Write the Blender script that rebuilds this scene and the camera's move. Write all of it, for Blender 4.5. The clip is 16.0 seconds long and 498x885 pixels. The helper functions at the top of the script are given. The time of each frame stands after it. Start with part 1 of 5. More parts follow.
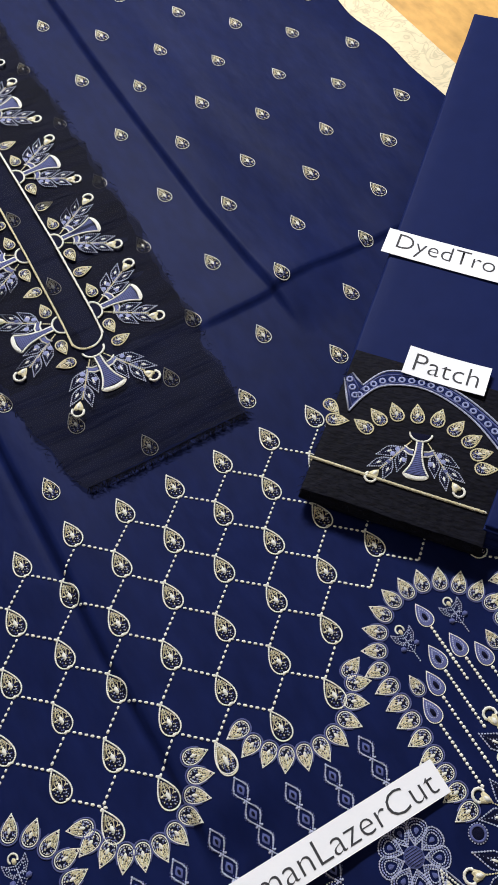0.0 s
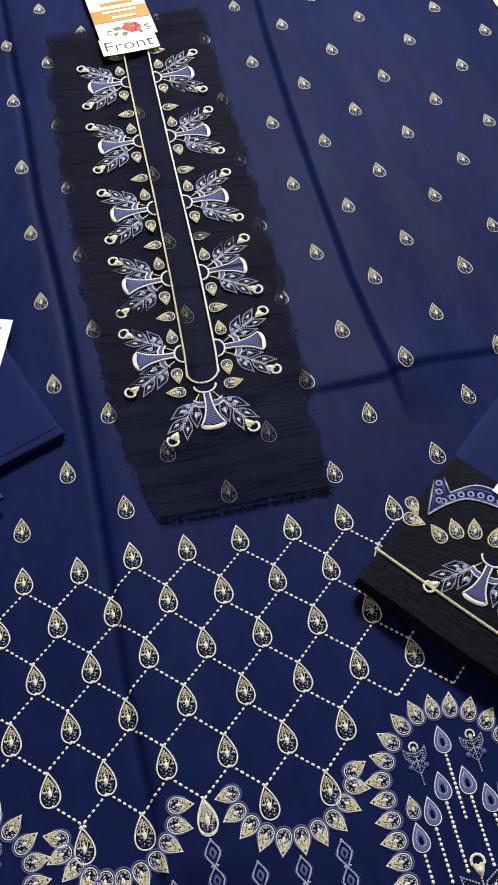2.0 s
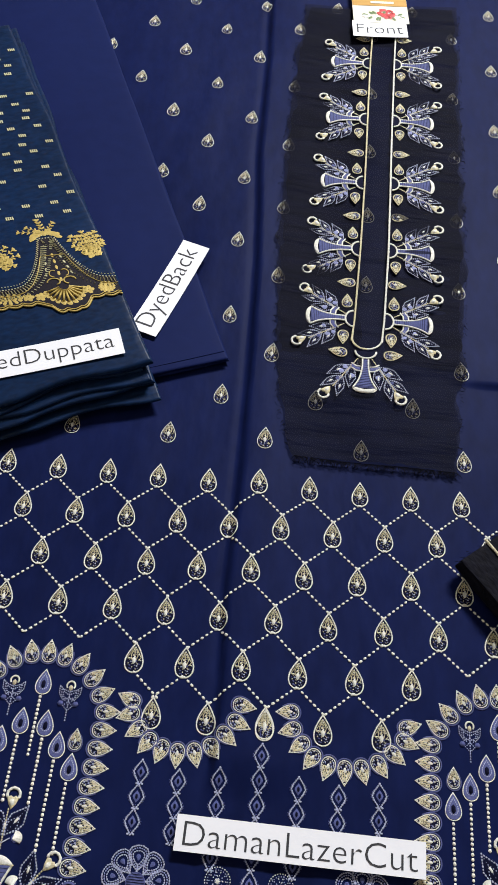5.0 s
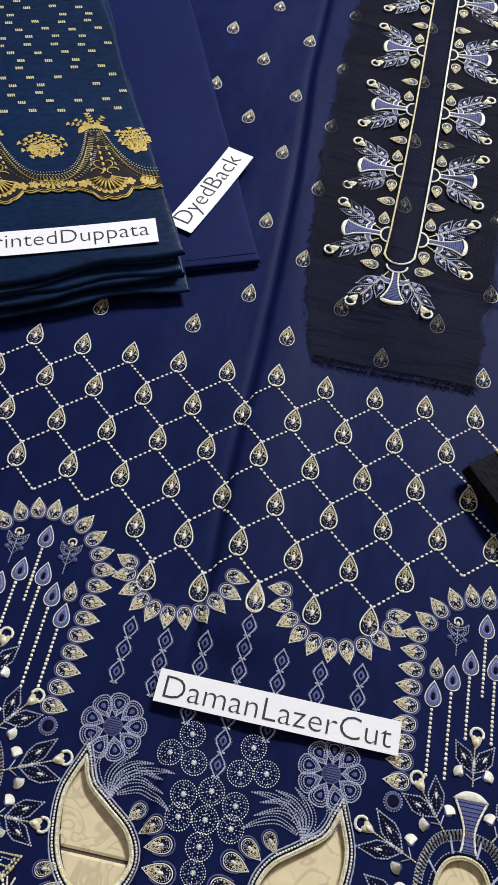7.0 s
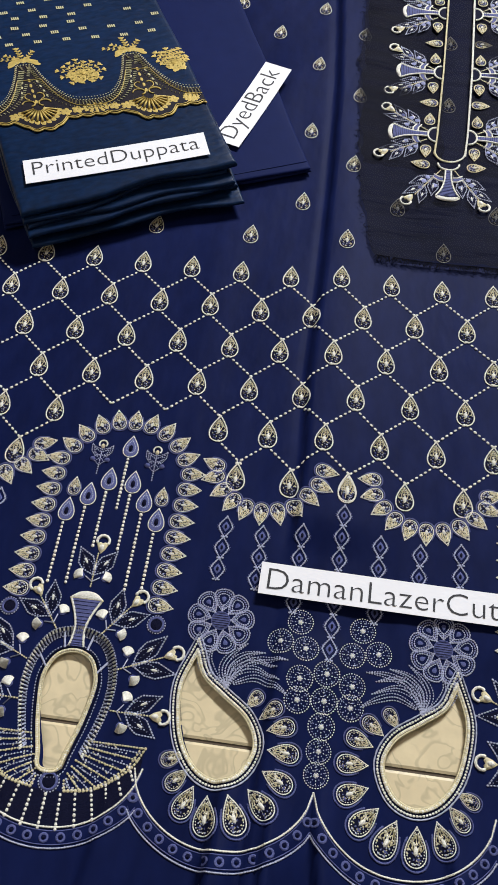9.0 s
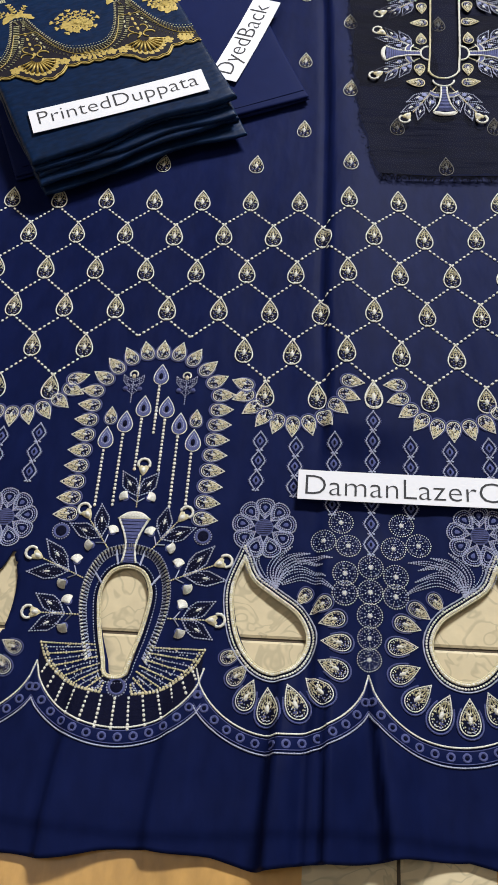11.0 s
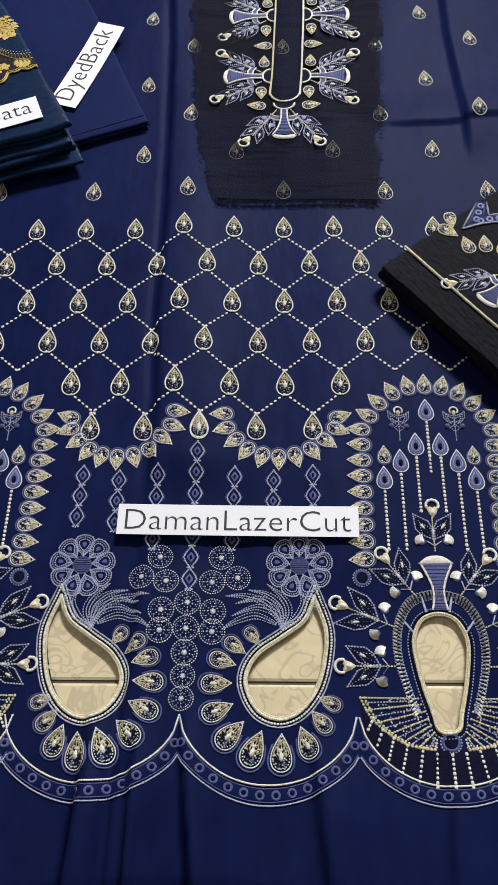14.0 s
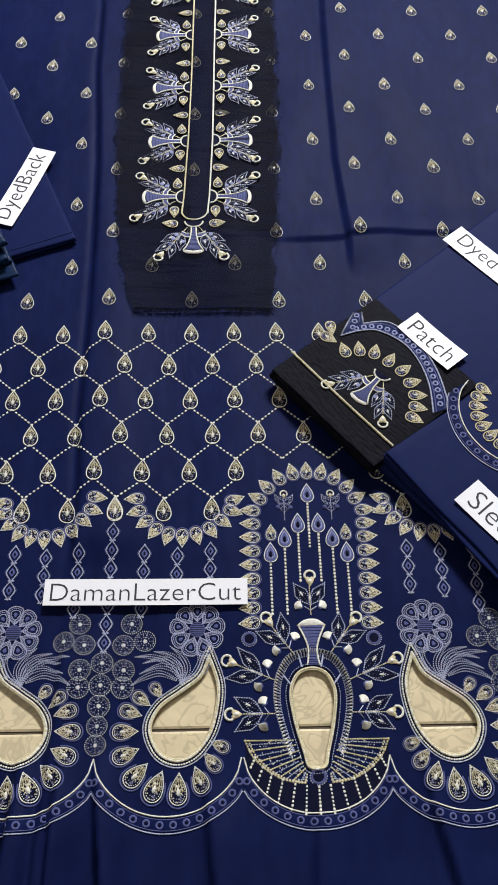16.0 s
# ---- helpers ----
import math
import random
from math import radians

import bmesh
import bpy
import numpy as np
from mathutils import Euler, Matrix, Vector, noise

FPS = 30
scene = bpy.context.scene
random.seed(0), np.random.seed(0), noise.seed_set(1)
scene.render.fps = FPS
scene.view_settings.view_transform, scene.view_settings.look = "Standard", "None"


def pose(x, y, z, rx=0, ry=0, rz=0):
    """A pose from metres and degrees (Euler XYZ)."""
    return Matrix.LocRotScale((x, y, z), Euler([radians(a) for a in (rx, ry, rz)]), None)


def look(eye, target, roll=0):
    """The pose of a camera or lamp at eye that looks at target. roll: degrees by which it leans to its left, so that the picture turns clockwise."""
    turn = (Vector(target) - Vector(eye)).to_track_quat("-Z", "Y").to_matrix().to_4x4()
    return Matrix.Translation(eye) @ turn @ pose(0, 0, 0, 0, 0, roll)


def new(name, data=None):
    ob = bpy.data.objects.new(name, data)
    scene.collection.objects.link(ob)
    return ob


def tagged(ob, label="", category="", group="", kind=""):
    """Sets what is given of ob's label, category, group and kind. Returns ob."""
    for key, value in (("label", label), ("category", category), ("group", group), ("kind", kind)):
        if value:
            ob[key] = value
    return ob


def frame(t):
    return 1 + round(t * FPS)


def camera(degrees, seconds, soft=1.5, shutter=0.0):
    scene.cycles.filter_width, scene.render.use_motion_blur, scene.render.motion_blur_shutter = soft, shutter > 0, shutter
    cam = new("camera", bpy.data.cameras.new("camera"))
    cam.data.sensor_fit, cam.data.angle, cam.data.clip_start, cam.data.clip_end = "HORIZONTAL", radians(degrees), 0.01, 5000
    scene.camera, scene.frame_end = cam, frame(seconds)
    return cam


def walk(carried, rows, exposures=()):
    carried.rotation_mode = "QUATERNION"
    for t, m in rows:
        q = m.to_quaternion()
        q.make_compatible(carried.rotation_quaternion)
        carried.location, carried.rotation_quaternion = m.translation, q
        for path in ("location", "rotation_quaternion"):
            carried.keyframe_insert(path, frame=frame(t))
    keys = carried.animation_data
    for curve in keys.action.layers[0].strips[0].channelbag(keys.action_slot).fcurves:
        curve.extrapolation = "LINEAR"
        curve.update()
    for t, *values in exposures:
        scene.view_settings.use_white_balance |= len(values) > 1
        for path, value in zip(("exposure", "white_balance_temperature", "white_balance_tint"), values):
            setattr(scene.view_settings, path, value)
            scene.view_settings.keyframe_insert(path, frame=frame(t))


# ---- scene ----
cam = camera(31.39, 16.0, soft=1.1)
PATH = [
    (0, (-0.0816, -0.2590, 0.4999), (0.1585, 0.1927, -0.3594), -2.27),
    (0.5, (-0.0658, -0.2441, 0.5057), (0.1377, 0.2351, -0.3481), -1.77),
    (1, (-0.0581, -0.2364, 0.5140), (0.1126, 0.2608, -0.3367), -0.98),
    (1.5, (-0.0513, -0.2379, 0.5201), (0.0905, 0.2719, -0.3284), -0.03),
    (2, (-0.0493, -0.2473, 0.5249), (0.0664, 0.2675, -0.3245), 0.26),
    (2.5, (-0.0493, -0.2573, 0.5295), (0.0501, 0.2615, -0.3196), 1.67),
    (3, (-0.0515, -0.2652, 0.5355), (0.0328, 0.2608, -0.3108), 2.64),
    (3.5, (-0.0591, -0.2758, 0.5425), (-0.0010, 0.2560, -0.3023), 3.20),
    (4, (-0.0650, -0.2843, 0.5424), (-0.0328, 0.2483, -0.3033), 3.55),
    (4.5, (-0.0702, -0.2935, 0.5358), (-0.0636, 0.2382, -0.3111), 4.08),
    (4.7, (-0.0716, -0.2953, 0.5386), (-0.0742, 0.2334, -0.3102), 4.14),
    (6.8, (-0.0425, -0.3527, 0.5130), (-0.1051, 0.1659, -0.3397), 4.88),
    (7, (-0.0404, -0.3611, 0.5085), (-0.1049, 0.1541, -0.3462), 4.96),
    (7.5, (-0.0425, -0.3867, 0.4932), (-0.1066, 0.1306, -0.3602), 5.05),
    (8, (-0.0523, -0.3991, 0.4849), (-0.1225, 0.1110, -0.3723), 3.41),
    (8.5, (-0.0682, -0.4084, 0.4796), (-0.1333, 0.0963, -0.3812), 2.33),
    (9, (-0.0797, -0.4124, 0.4786), (-0.1456, 0.0854, -0.3861), 0.26),
    (9.5, (-0.0888, -0.4197, 0.4803), (-0.1651, 0.0707, -0.3878), -2.45),
    (9.7, (-0.0939, -0.4291, 0.4786), (-0.1718, 0.0660, -0.3868), -3.13),
    (11.8, (-0.0800, -0.4558, 0.4765), (-0.1465, 0.0061, -0.4079), -6.08),
    (12, (-0.0696, -0.4541, 0.4751), (-0.1350, 0.0099, -0.4083), -6.07),
    (12.5, (-0.0515, -0.4471, 0.4751), (-0.1083, 0.0210, -0.4067), -5.23),
    (13, (-0.0309, -0.4432, 0.4766), (-0.0797, 0.0314, -0.4022), -4.54),
    (13.5, (-0.0227, -0.4408, 0.4738), (-0.0596, 0.0404, -0.4021), -3.46),
    (14, (-0.0082, -0.4362, 0.4736), (-0.0342, 0.0493, -0.4003), -2.65),
    (14.5, (0.0029, -0.4342, 0.4802), (-0.0093, 0.0577, -0.3903), -1.36),
    (15, (0.0174, -0.4379, 0.5077), (0.0148, 0.0595, -0.3598), -0.78),
    (15.5, (0.0237, -0.4468, 0.5422), (0.0351, 0.0585, -0.3207), 0.57),
    (16, (0.0323, -0.4560, 0.5779), (0.0515, 0.0623, -0.2771), 1.08),
]
walk(cam, [(t, look(eye, target, roll)) for t, eye, target, roll in PATH])

K = 0.7  # metres in one drawing unit; all drawing coordinates below are in these units

# ---------------------------------------------------------------- world and lights
world = bpy.data.worlds.new("world")
world.use_nodes = True
scene.world = world
world.node_tree.nodes["Background"].inputs[0].default_value = (0.75, 0.85, 1.0, 1)
world.node_tree.nodes["Background"].inputs[1].default_value = 0.05


def area(name, eye, target, sx, sy, watts, colour):
    d = bpy.data.lights.new(name, "AREA")
    d.shape, d.size, d.size_y, d.energy, d.color = "RECTANGLE", sx, sy, watts, colour
    ob = new(name, d)
    ob.matrix_world = look(eye, target)
    return ob


# unseen key lamp, added well below the ceiling so the far end is brighter
area("added_key_light", (0.55, 1.65, 1.65), (0.0, 0.1, 0.0), 0.8, 0.2, 87, (0.93, 0.95, 1.0))
# faint overhead fill, added to soften the shade; no known fixture
area("added_fill_light", (-0.9, -0.3, 2.6), (0.0, 0.2, 0.0), 0.6, 0.6, 5, (0.97, 0.97, 1.0))
scene.view_settings.exposure = 0.0


# ---------------------------------------------------------------- materials
def material(name, colour, rough=0.6, metal=0.0, vary=0.15, scale=40.0, bump=0.15, bump_scale=900.0, stretch=(1, 1, 1),
             sheen=0.0, alpha=1.0, spec=0.4, broad=6.0, sheen_tint=(1, 1, 1, 1)):
    """Colour varied at two scales, fine relief from a stretched noise."""
    m = bpy.data.materials.new(name)
    m.use_nodes = True
    nt = m.node_tree
    n, l = nt.nodes, nt.links
    b = n["Principled BSDF"]
    b.inputs["Roughness"].default_value, b.inputs["Metallic"].default_value = rough, metal
    b.inputs["Specular IOR Level"].default_value = spec
    b.inputs["Sheen Weight"].default_value = sheen
    b.inputs["Sheen Tint"].default_value = sheen_tint
    b.inputs["Alpha"].default_value = alpha
    co = n.new("ShaderNodeTexCoord")
    mp = n.new("ShaderNodeMapping")
    mp.inputs["Scale"].default_value = stretch
    l.new(co.outputs["Object"], mp.inputs["Vector"])
    a, c, d = n.new("ShaderNodeTexNoise"), n.new("ShaderNodeTexNoise"), n.new("ShaderNodeTexNoise")
    a.inputs["Scale"].default_value, c.inputs["Scale"].default_value, d.inputs["Scale"].default_value = scale, broad, bump_scale
    a.inputs["Detail"].default_value = c.inputs["Detail"].default_value = 4
    d.inputs["Detail"].default_value = 2
    for t in (a, d):
        l.new(mp.outputs[0], t.inputs["Vector"])
    l.new(co.outputs["Object"], c.inputs["Vector"])
    mean = n.new("ShaderNodeMath")
    mean.operation = "ADD"
    l.new(a.outputs["Fac"], mean.inputs[0])
    l.new(c.outputs["Fac"], mean.inputs[1])
    ramp = n.new("ShaderNodeMapRange")
    ramp.inputs["From Min"].default_value, ramp.inputs["From Max"].default_value = 0.65, 1.35
    ramp.inputs["To Min"].default_value, ramp.inputs["To Max"].default_value = 1 - vary, 1 + vary
    l.new(mean.outputs[0], ramp.inputs["Value"])
    mix = n.new("ShaderNodeVectorMath")
    mix.operation = "SCALE"
    mix.inputs[0].default_value = colour
    l.new(ramp.outputs[0], mix.inputs["Scale"])
    l.new(mix.outputs[0], b.inputs["Base Color"])
    bp = n.new("ShaderNodeBump")
    bp.inputs["Strength"].default_value, bp.inputs["Distance"].default_value = bump, 0.001
    l.new(d.outputs["Fac"], bp.inputs["Height"])
    l.new(bp.outputs[0], b.inputs["Normal"])
    return m


NAVY = material("navy_cotton_satin", (0.0054, 0.0097, 0.050), 0.5, vary=0.25, scale=60, bump=0.32, bump_scale=55, stretch=(2.0, 0.8, 1),
                sheen=0.0, spec=0.03, sheen_tint=(0.4, 0.5, 1, 1))
NAVY_PLAIN = material("navy_dyed_cotton", (0.0074, 0.0132, 0.065), 0.55, vary=0.1, scale=80, bump=0.4, bump_scale=45, sheen=0.0, spec=0.04,
                      sheen_tint=(0.4, 0.5, 1, 1))
TEAL = material("teal_navy_silk", (0.0032, 0.0150, 0.050), 0.4, vary=0.5, scale=140, bump=0.6, bump_scale=70, stretch=(1, 2, 1), sheen=0.0,
                spec=0.12, sheen_tint=(0.3, 0.6, 1, 1))
NET = material("black_net_organza", (0.0034, 0.0038, 0.0125), 0.6, vary=0.7, scale=45, bump=1.0, bump_scale=70, stretch=(0.5, 4, 1), alpha=0.58, spec=0.04)
NET_DENSE = material("black_organza_folded", (0.0048, 0.0048, 0.0092), 0.65, vary=0.8, scale=220, bump=1.0, bump_scale=160, stretch=(1, 2.5, 1), spec=0.06)
GOLD = material("gold_thread", (0.76, 0.68, 0.43), 0.4, metal=0.15, vary=0.35, scale=900, bump=0.8, bump_scale=2500, spec=0.5)
CREAM = material("cream_thread", (0.93, 0.91, 0.80), 0.5, metal=0.0, vary=0.25, scale=900, bump=0.8, bump_scale=2500, spec=0.5)
LILAC = material("lilac_thread", (0.34, 0.37, 0.62), 0.45, vary=0.3, scale=900, bump=0.8, bump_scale=2500)
BLUE = material("blue_thread", (0.092, 0.108, 0.29), 0.5, vary=0.3, scale=900, bump=0.8, bump_scale=2500, spec=0.5)
SILVER = material("silver_blue_thread", (0.50, 0.525, 0.68), 0.45, metal=0.1, vary=0.35, scale=900, bump=0.8, bump_scale=2500)
DARK = material("dark_thread", (0.0045, 0.0055, 0.022), 0.6, vary=0.3, scale=900, bump=0.6, bump_scale=2500, spec=0.06)
PRINT = material("gold_print", (0.50, 0.37, 0.10), 0.5, metal=0.2, vary=0.3, scale=300, bump=0.3, bump_scale=900)
PRINT_PALE = material("pale_gold_print", (0.50, 0.47, 0.27), 0.5, vary=0.3, scale=300, bump=0.3, bump_scale=900)
PAPER = material("white_paper", (0.82, 0.82, 0.84), 0.45, vary=0.03, scale=40, bump=0.08, bump_scale=600)
INK = material("grey_black_ink", (0.03, 0.03, 0.035), 0.7, vary=0.3, scale=300, bump=0.05)
CARD = material("cream_card", (0.82, 0.78, 0.62), 0.3, vary=0.05, scale=30, bump=0.05)
CARD_GOLD = material("card_ochre_print", (0.50, 0.27, 0.05), 0.35, vary=0.12, scale=60, bump=0.05)
ROSE = material("rose_red_print", (0.45, 0.03, 0.03), 0.35, vary=0.5, scale=400, bump=0.05)
LEAF = material("leaf_green_print", (0.10, 0.16, 0.05), 0.35, vary=0.5, scale=400, bump=0.05)
ORANGE = material("ochre_tile_glaze", (0.60, 0.34, 0.10), 0.35, vary=0.25, scale=60, bump=0.15, bump_scale=150, stretch=(2, 0.9, 1), broad=15)
GROUT = material("dark_grout", (0.12, 0.09, 0.06), 0.8, vary=0.3)
WALL = material("grey_wall_paint", (0.42, 0.41, 0.40), 0.8, vary=0.05, scale=8, bump=0.1, bump_scale=120)


def damask(name):
    """Beige glaze with faint grey scrolls: level lines of a smooth noise."""
    m = material(name, (0.71, 0.60, 0.38), 0.35, vary=0.12, scale=80, bump=0.08, bump_scale=200)
    nt = m.node_tree
    n, l = nt.nodes, nt.links
    b = n["Principled BSDF"]
    co = n.new("ShaderNodeTexCoord")
    s = n.new("ShaderNodeTexNoise")
    s.inputs["Scale"].default_value, s.inputs["Detail"].default_value, s.inputs["Distortion"].default_value = 48, 1, 2.2
    l.new(co.outputs["Object"], s.inputs["Vector"])
    level = n.new("ShaderNodeMath")
    level.operation, level.inputs[1].default_value = "SUBTRACT", 0.5
    l.new(s.outputs["Fac"], level.inputs[0])
    off = n.new("ShaderNodeMath")
    off.operation = "ABSOLUTE"
    l.new(level.outputs[0], off.inputs[0])
    band = n.new("ShaderNodeMapRange")
    band.inputs["From Min"].default_value, band.inputs["From Max"].default_value = 0.015, 0.06
    band.inputs["To Min"].default_value, band.inputs["To Max"].default_value = 1.0, 0.0
    l.new(off.outputs[0], band.inputs["Value"])
    mix = n.new("ShaderNodeMix")
    mix.data_type = "RGBA"
    old = b.inputs["Base Color"].links[0].from_socket
    soft = n.new("ShaderNodeMath")
    soft.operation, soft.inputs[1].default_value = "MULTIPLY", 0.36
    l.new(band.outputs[0], soft.inputs[0])
    l.new(soft.outputs[0], mix.inputs["Factor"])
    l.new(old, mix.inputs["A"])
    mix.inputs["B"].default_value = (0.30, 0.27, 0.17, 1)
    l.new(mix.outputs["Result"], b.inputs["Base Color"])
    return m


BEIGE = damask("beige_damask_glaze")


# ---------------------------------------------------------------- mesh helpers
class Sew:
    """Collects stitches, cords, pads and beads in drawing units; mesh() makes them one mesh in metres."""

    def __init__(self):
        self.v, self.f, self.m, self.mats = [], [], [], []

    def slot(self, mat):
        if mat not in self.mats:
            self.mats.append(mat)
        return self.mats.index(mat)

    def add(self, verts, faces, mat):
        o, s = len(self.v), self.slot(mat)
        self.v += [tuple(p) for p in verts]
        self.f += [tuple(i + o for i in f) for f in faces]
        self.m += [s] * len(faces)

    def tube(self, pts, r, mat, closed=False, n=5, z=None, twist=0.0):
        p = [Vector((q[0], q[1], q[2] if len(q) > 2 else 0.0)) for q in pts]
        z = r * 0.5 if z is None else z
        c, vs, fs = len(p), [], []
        for i in range(c):
            a, b = (p[i - 1], p[(i + 1) % c]) if closed else (p[max(i - 1, 0)], p[min(i + 1, c - 1)])
            t = (b - a)
            t.z = 0
            t = t.normalized() if t.length > 1e-9 else Vector((1, 0, 0))
            side = Vector((-t.y, t.x, 0))
            rr = r * (1 + twist * (i % 2))
            for k in range(n):
                g = 2 * math.pi * k / n
                vs.append(p[i] + side * (rr * math.cos(g)) + Vector((0, 0, z + rr * 0.8 * math.sin(g))))
        for i in range(c if closed else c - 1):
            for k in range(n):
                a, b = i * n + k, i * n + (k + 1) % n
                d = (i + 1) % c
                fs.append((a, b, d * n + (k + 1) % n, d * n + k))
        if not closed:
            fs += [tuple(range(n)), tuple((c - 1) * n + k for k in range(n))]
        self.add(vs, fs, mat)

    def bead(self, x, y, r, mat, ang=0.0, long=1.0, h=0.8, n=6, z=0.0):
        ca, sa = math.cos(ang), math.sin(ang)
        vs = []
        for s, zz in ((1.0, 0.0), (0.75, 0.66)):
            for k in range(n):
                g = 2 * math.pi * k / n
                u, w = r * long * s * math.cos(g), r * s * math.sin(g)
                vs.append((x + u * ca - w * sa, y + u * sa + w * ca, z + zz * h * r))
        vs.append((x, y, z + h * r))
        fs = [(k, (k + 1) % n, n + (k + 1) % n, n + k) for k in range(n)] + [(n + k, n + (k + 1) % n, 2 * n) for k in range(n)]
        self.add(vs, fs, mat)

    def chain(self, pts, step, r, mat, long=1.5, z=0.0, ends=True):
        """Beads or running stitches along a line."""
        p = [Vector(q[:2]) for q in pts]
        lens = [0.0]
        for a, b in zip(p, p[1:]):
            lens.append(lens[-1] + (b - a).length)
        count = max(1, round(lens[-1] / step))
        for k in range(count + 1 if ends else count):
            s = lens[-1] * (k if ends else k + 0.5) / count
            i = min(max(j for j in range(len(lens)) if lens[j] <= s + 1e-9), len(p) - 2)
            f = (s - lens[i]) / max(lens[i + 1] - lens[i], 1e-9)
            q, t = p[i].lerp(p[i + 1], f), p[i + 1] - p[i]
            self.bead(q.x, q.y, r * random.uniform(0.88, 1.1), mat, math.atan2(t.y, t.x) + random.uniform(-0.12, 0.12), long, n=5, z=z)

    def pad(self, poly, h, mat, z=0.0):
        """A padded satin fill over a star-shaped outline."""
        cx, cy = sum(q[0] for q in poly) / len(poly), sum(q[1] for q in poly) / len(poly)
        n, vs = len(poly), []
        for s, zz in ((1, 0), (0.82, 0.75), (0.45, 1)):
            vs += [(cx + (q[0] - cx) * s, cy + (q[1] - cy) * s, z + zz * h) for q in poly]
        vs.append((cx, cy, z + h))
        fs = [(r * n + k, r * n + (k + 1) % n, (r + 1) * n + (k + 1) % n, (r + 1) * n + k) for r in range(2) for k in range(n)]
        fs += [(2 * n + k, 2 * n + (k + 1) % n, 3 * n) for k in range(n)]
        self.add(vs, fs, mat)

    def strip(self, a, b, h, mat, z=0.0):
        """A band between two lines of equal count, proud by h."""
        n = len(a)
        vs = [(*p[:2], z) for p in a] + [((p[0] * .85 + q[0] * .15), (p[1] * .85 + q[1] * .15), z + h) for p, q in zip(a, b)]
        vs += [((p[0] * .15 + q[0] * .85), (p[1] * .15 + q[1] * .85), z + h) for p, q in zip(a, b)] + [(*q[:2], z) for q in b]
        fs = [(r * n + k, r * n + k + 1, (r + 1) * n + k + 1, (r + 1) * n + k) for r in range(3) for k in range(n - 1)]
        self.add(vs, fs, mat)

    def mesh(self, name, bend=None, smooth=True):
        me = bpy.data.meshes.new(name)
        me.from_pydata([tuple(c * K for c in (bend(*p) if bend else p)) for p in self.v], [], self.f)
        for m in self.mats:
            me.materials.append(m)
        me.polygons.foreach_set("material_index", self.m)
        me.polygons.foreach_set("use_smooth", [smooth] * len(self.f))
        me.update()
        return me


def arc(cx, cy, rx, ry, a0, a1, n):
    return [(cx + rx * math.cos(radians(a0 + (a1 - a0) * k / n)), cy + ry * math.sin(radians(a0 + (a1 - a0) * k / n))) for k in range(n + 1)]


def ring(cx, cy, r, n=14, ry=None):
    return arc(cx, cy, r, ry or r, 0, 360, n)[:-1]


def curve(pts, n=24, closed=False):
    """A smooth line through a few points."""
    p = [Vector(q) for q in pts]
    out, c = [], len(p)
    spans = c if closed else c - 1
    for i in range(spans):
        a = p[i - 1] if closed or i else p[0]
        b, d = p[i], p[(i + 1) % c]
        e = p[(i + 2) % c] if closed or i + 2 < c else p[-1]
        for k in range(max(2, n // spans)):
            t = k / max(2, n // spans)
            q = 0.5 * (2 * b + (d - a) * t + (2 * a - 5 * b + 4 * d - e) * t * t + (3 * b - a - 3 * d + e) * t ** 3)
            out.append(tuple(q))
    if not closed:
        out.append(tuple(p[-1]))
    return out


def tear(h, w, n=20, grow=0.0):
    """A drop with its point up, centred."""
    out = []
    for k in range(n):
        t = 2 * math.pi * k / n
        out.append(((w / 2 / 0.77 + grow) * math.sin(t) * abs(math.sin(t / 2)) ** 1.1, (h / 2 + grow) * math.cos(t)))
    return out


def part(name, me, parent, m=None, label=""):
    ob = new(name, me)
    ob.parent = parent
    if m is not None:
        ob.matrix_basis = m
    return tagged(ob, label) if label else ob


def thing(name, label, category, m=None, group="", kind=""):
    ob = new(name)
    if m is not None:
        ob.matrix_basis = m
    return tagged(ob, label, category, group, kind)


# ---------------------------------------------------------------- the lie of the cloth
def smooth(a, b, x):
    t = min(max((x - a) / (b - a), 0.0), 1.0)
    return t * t * (3 - 2 * t)


def along(v, xs, ys):
    return float(np.interp(v, xs, ys))


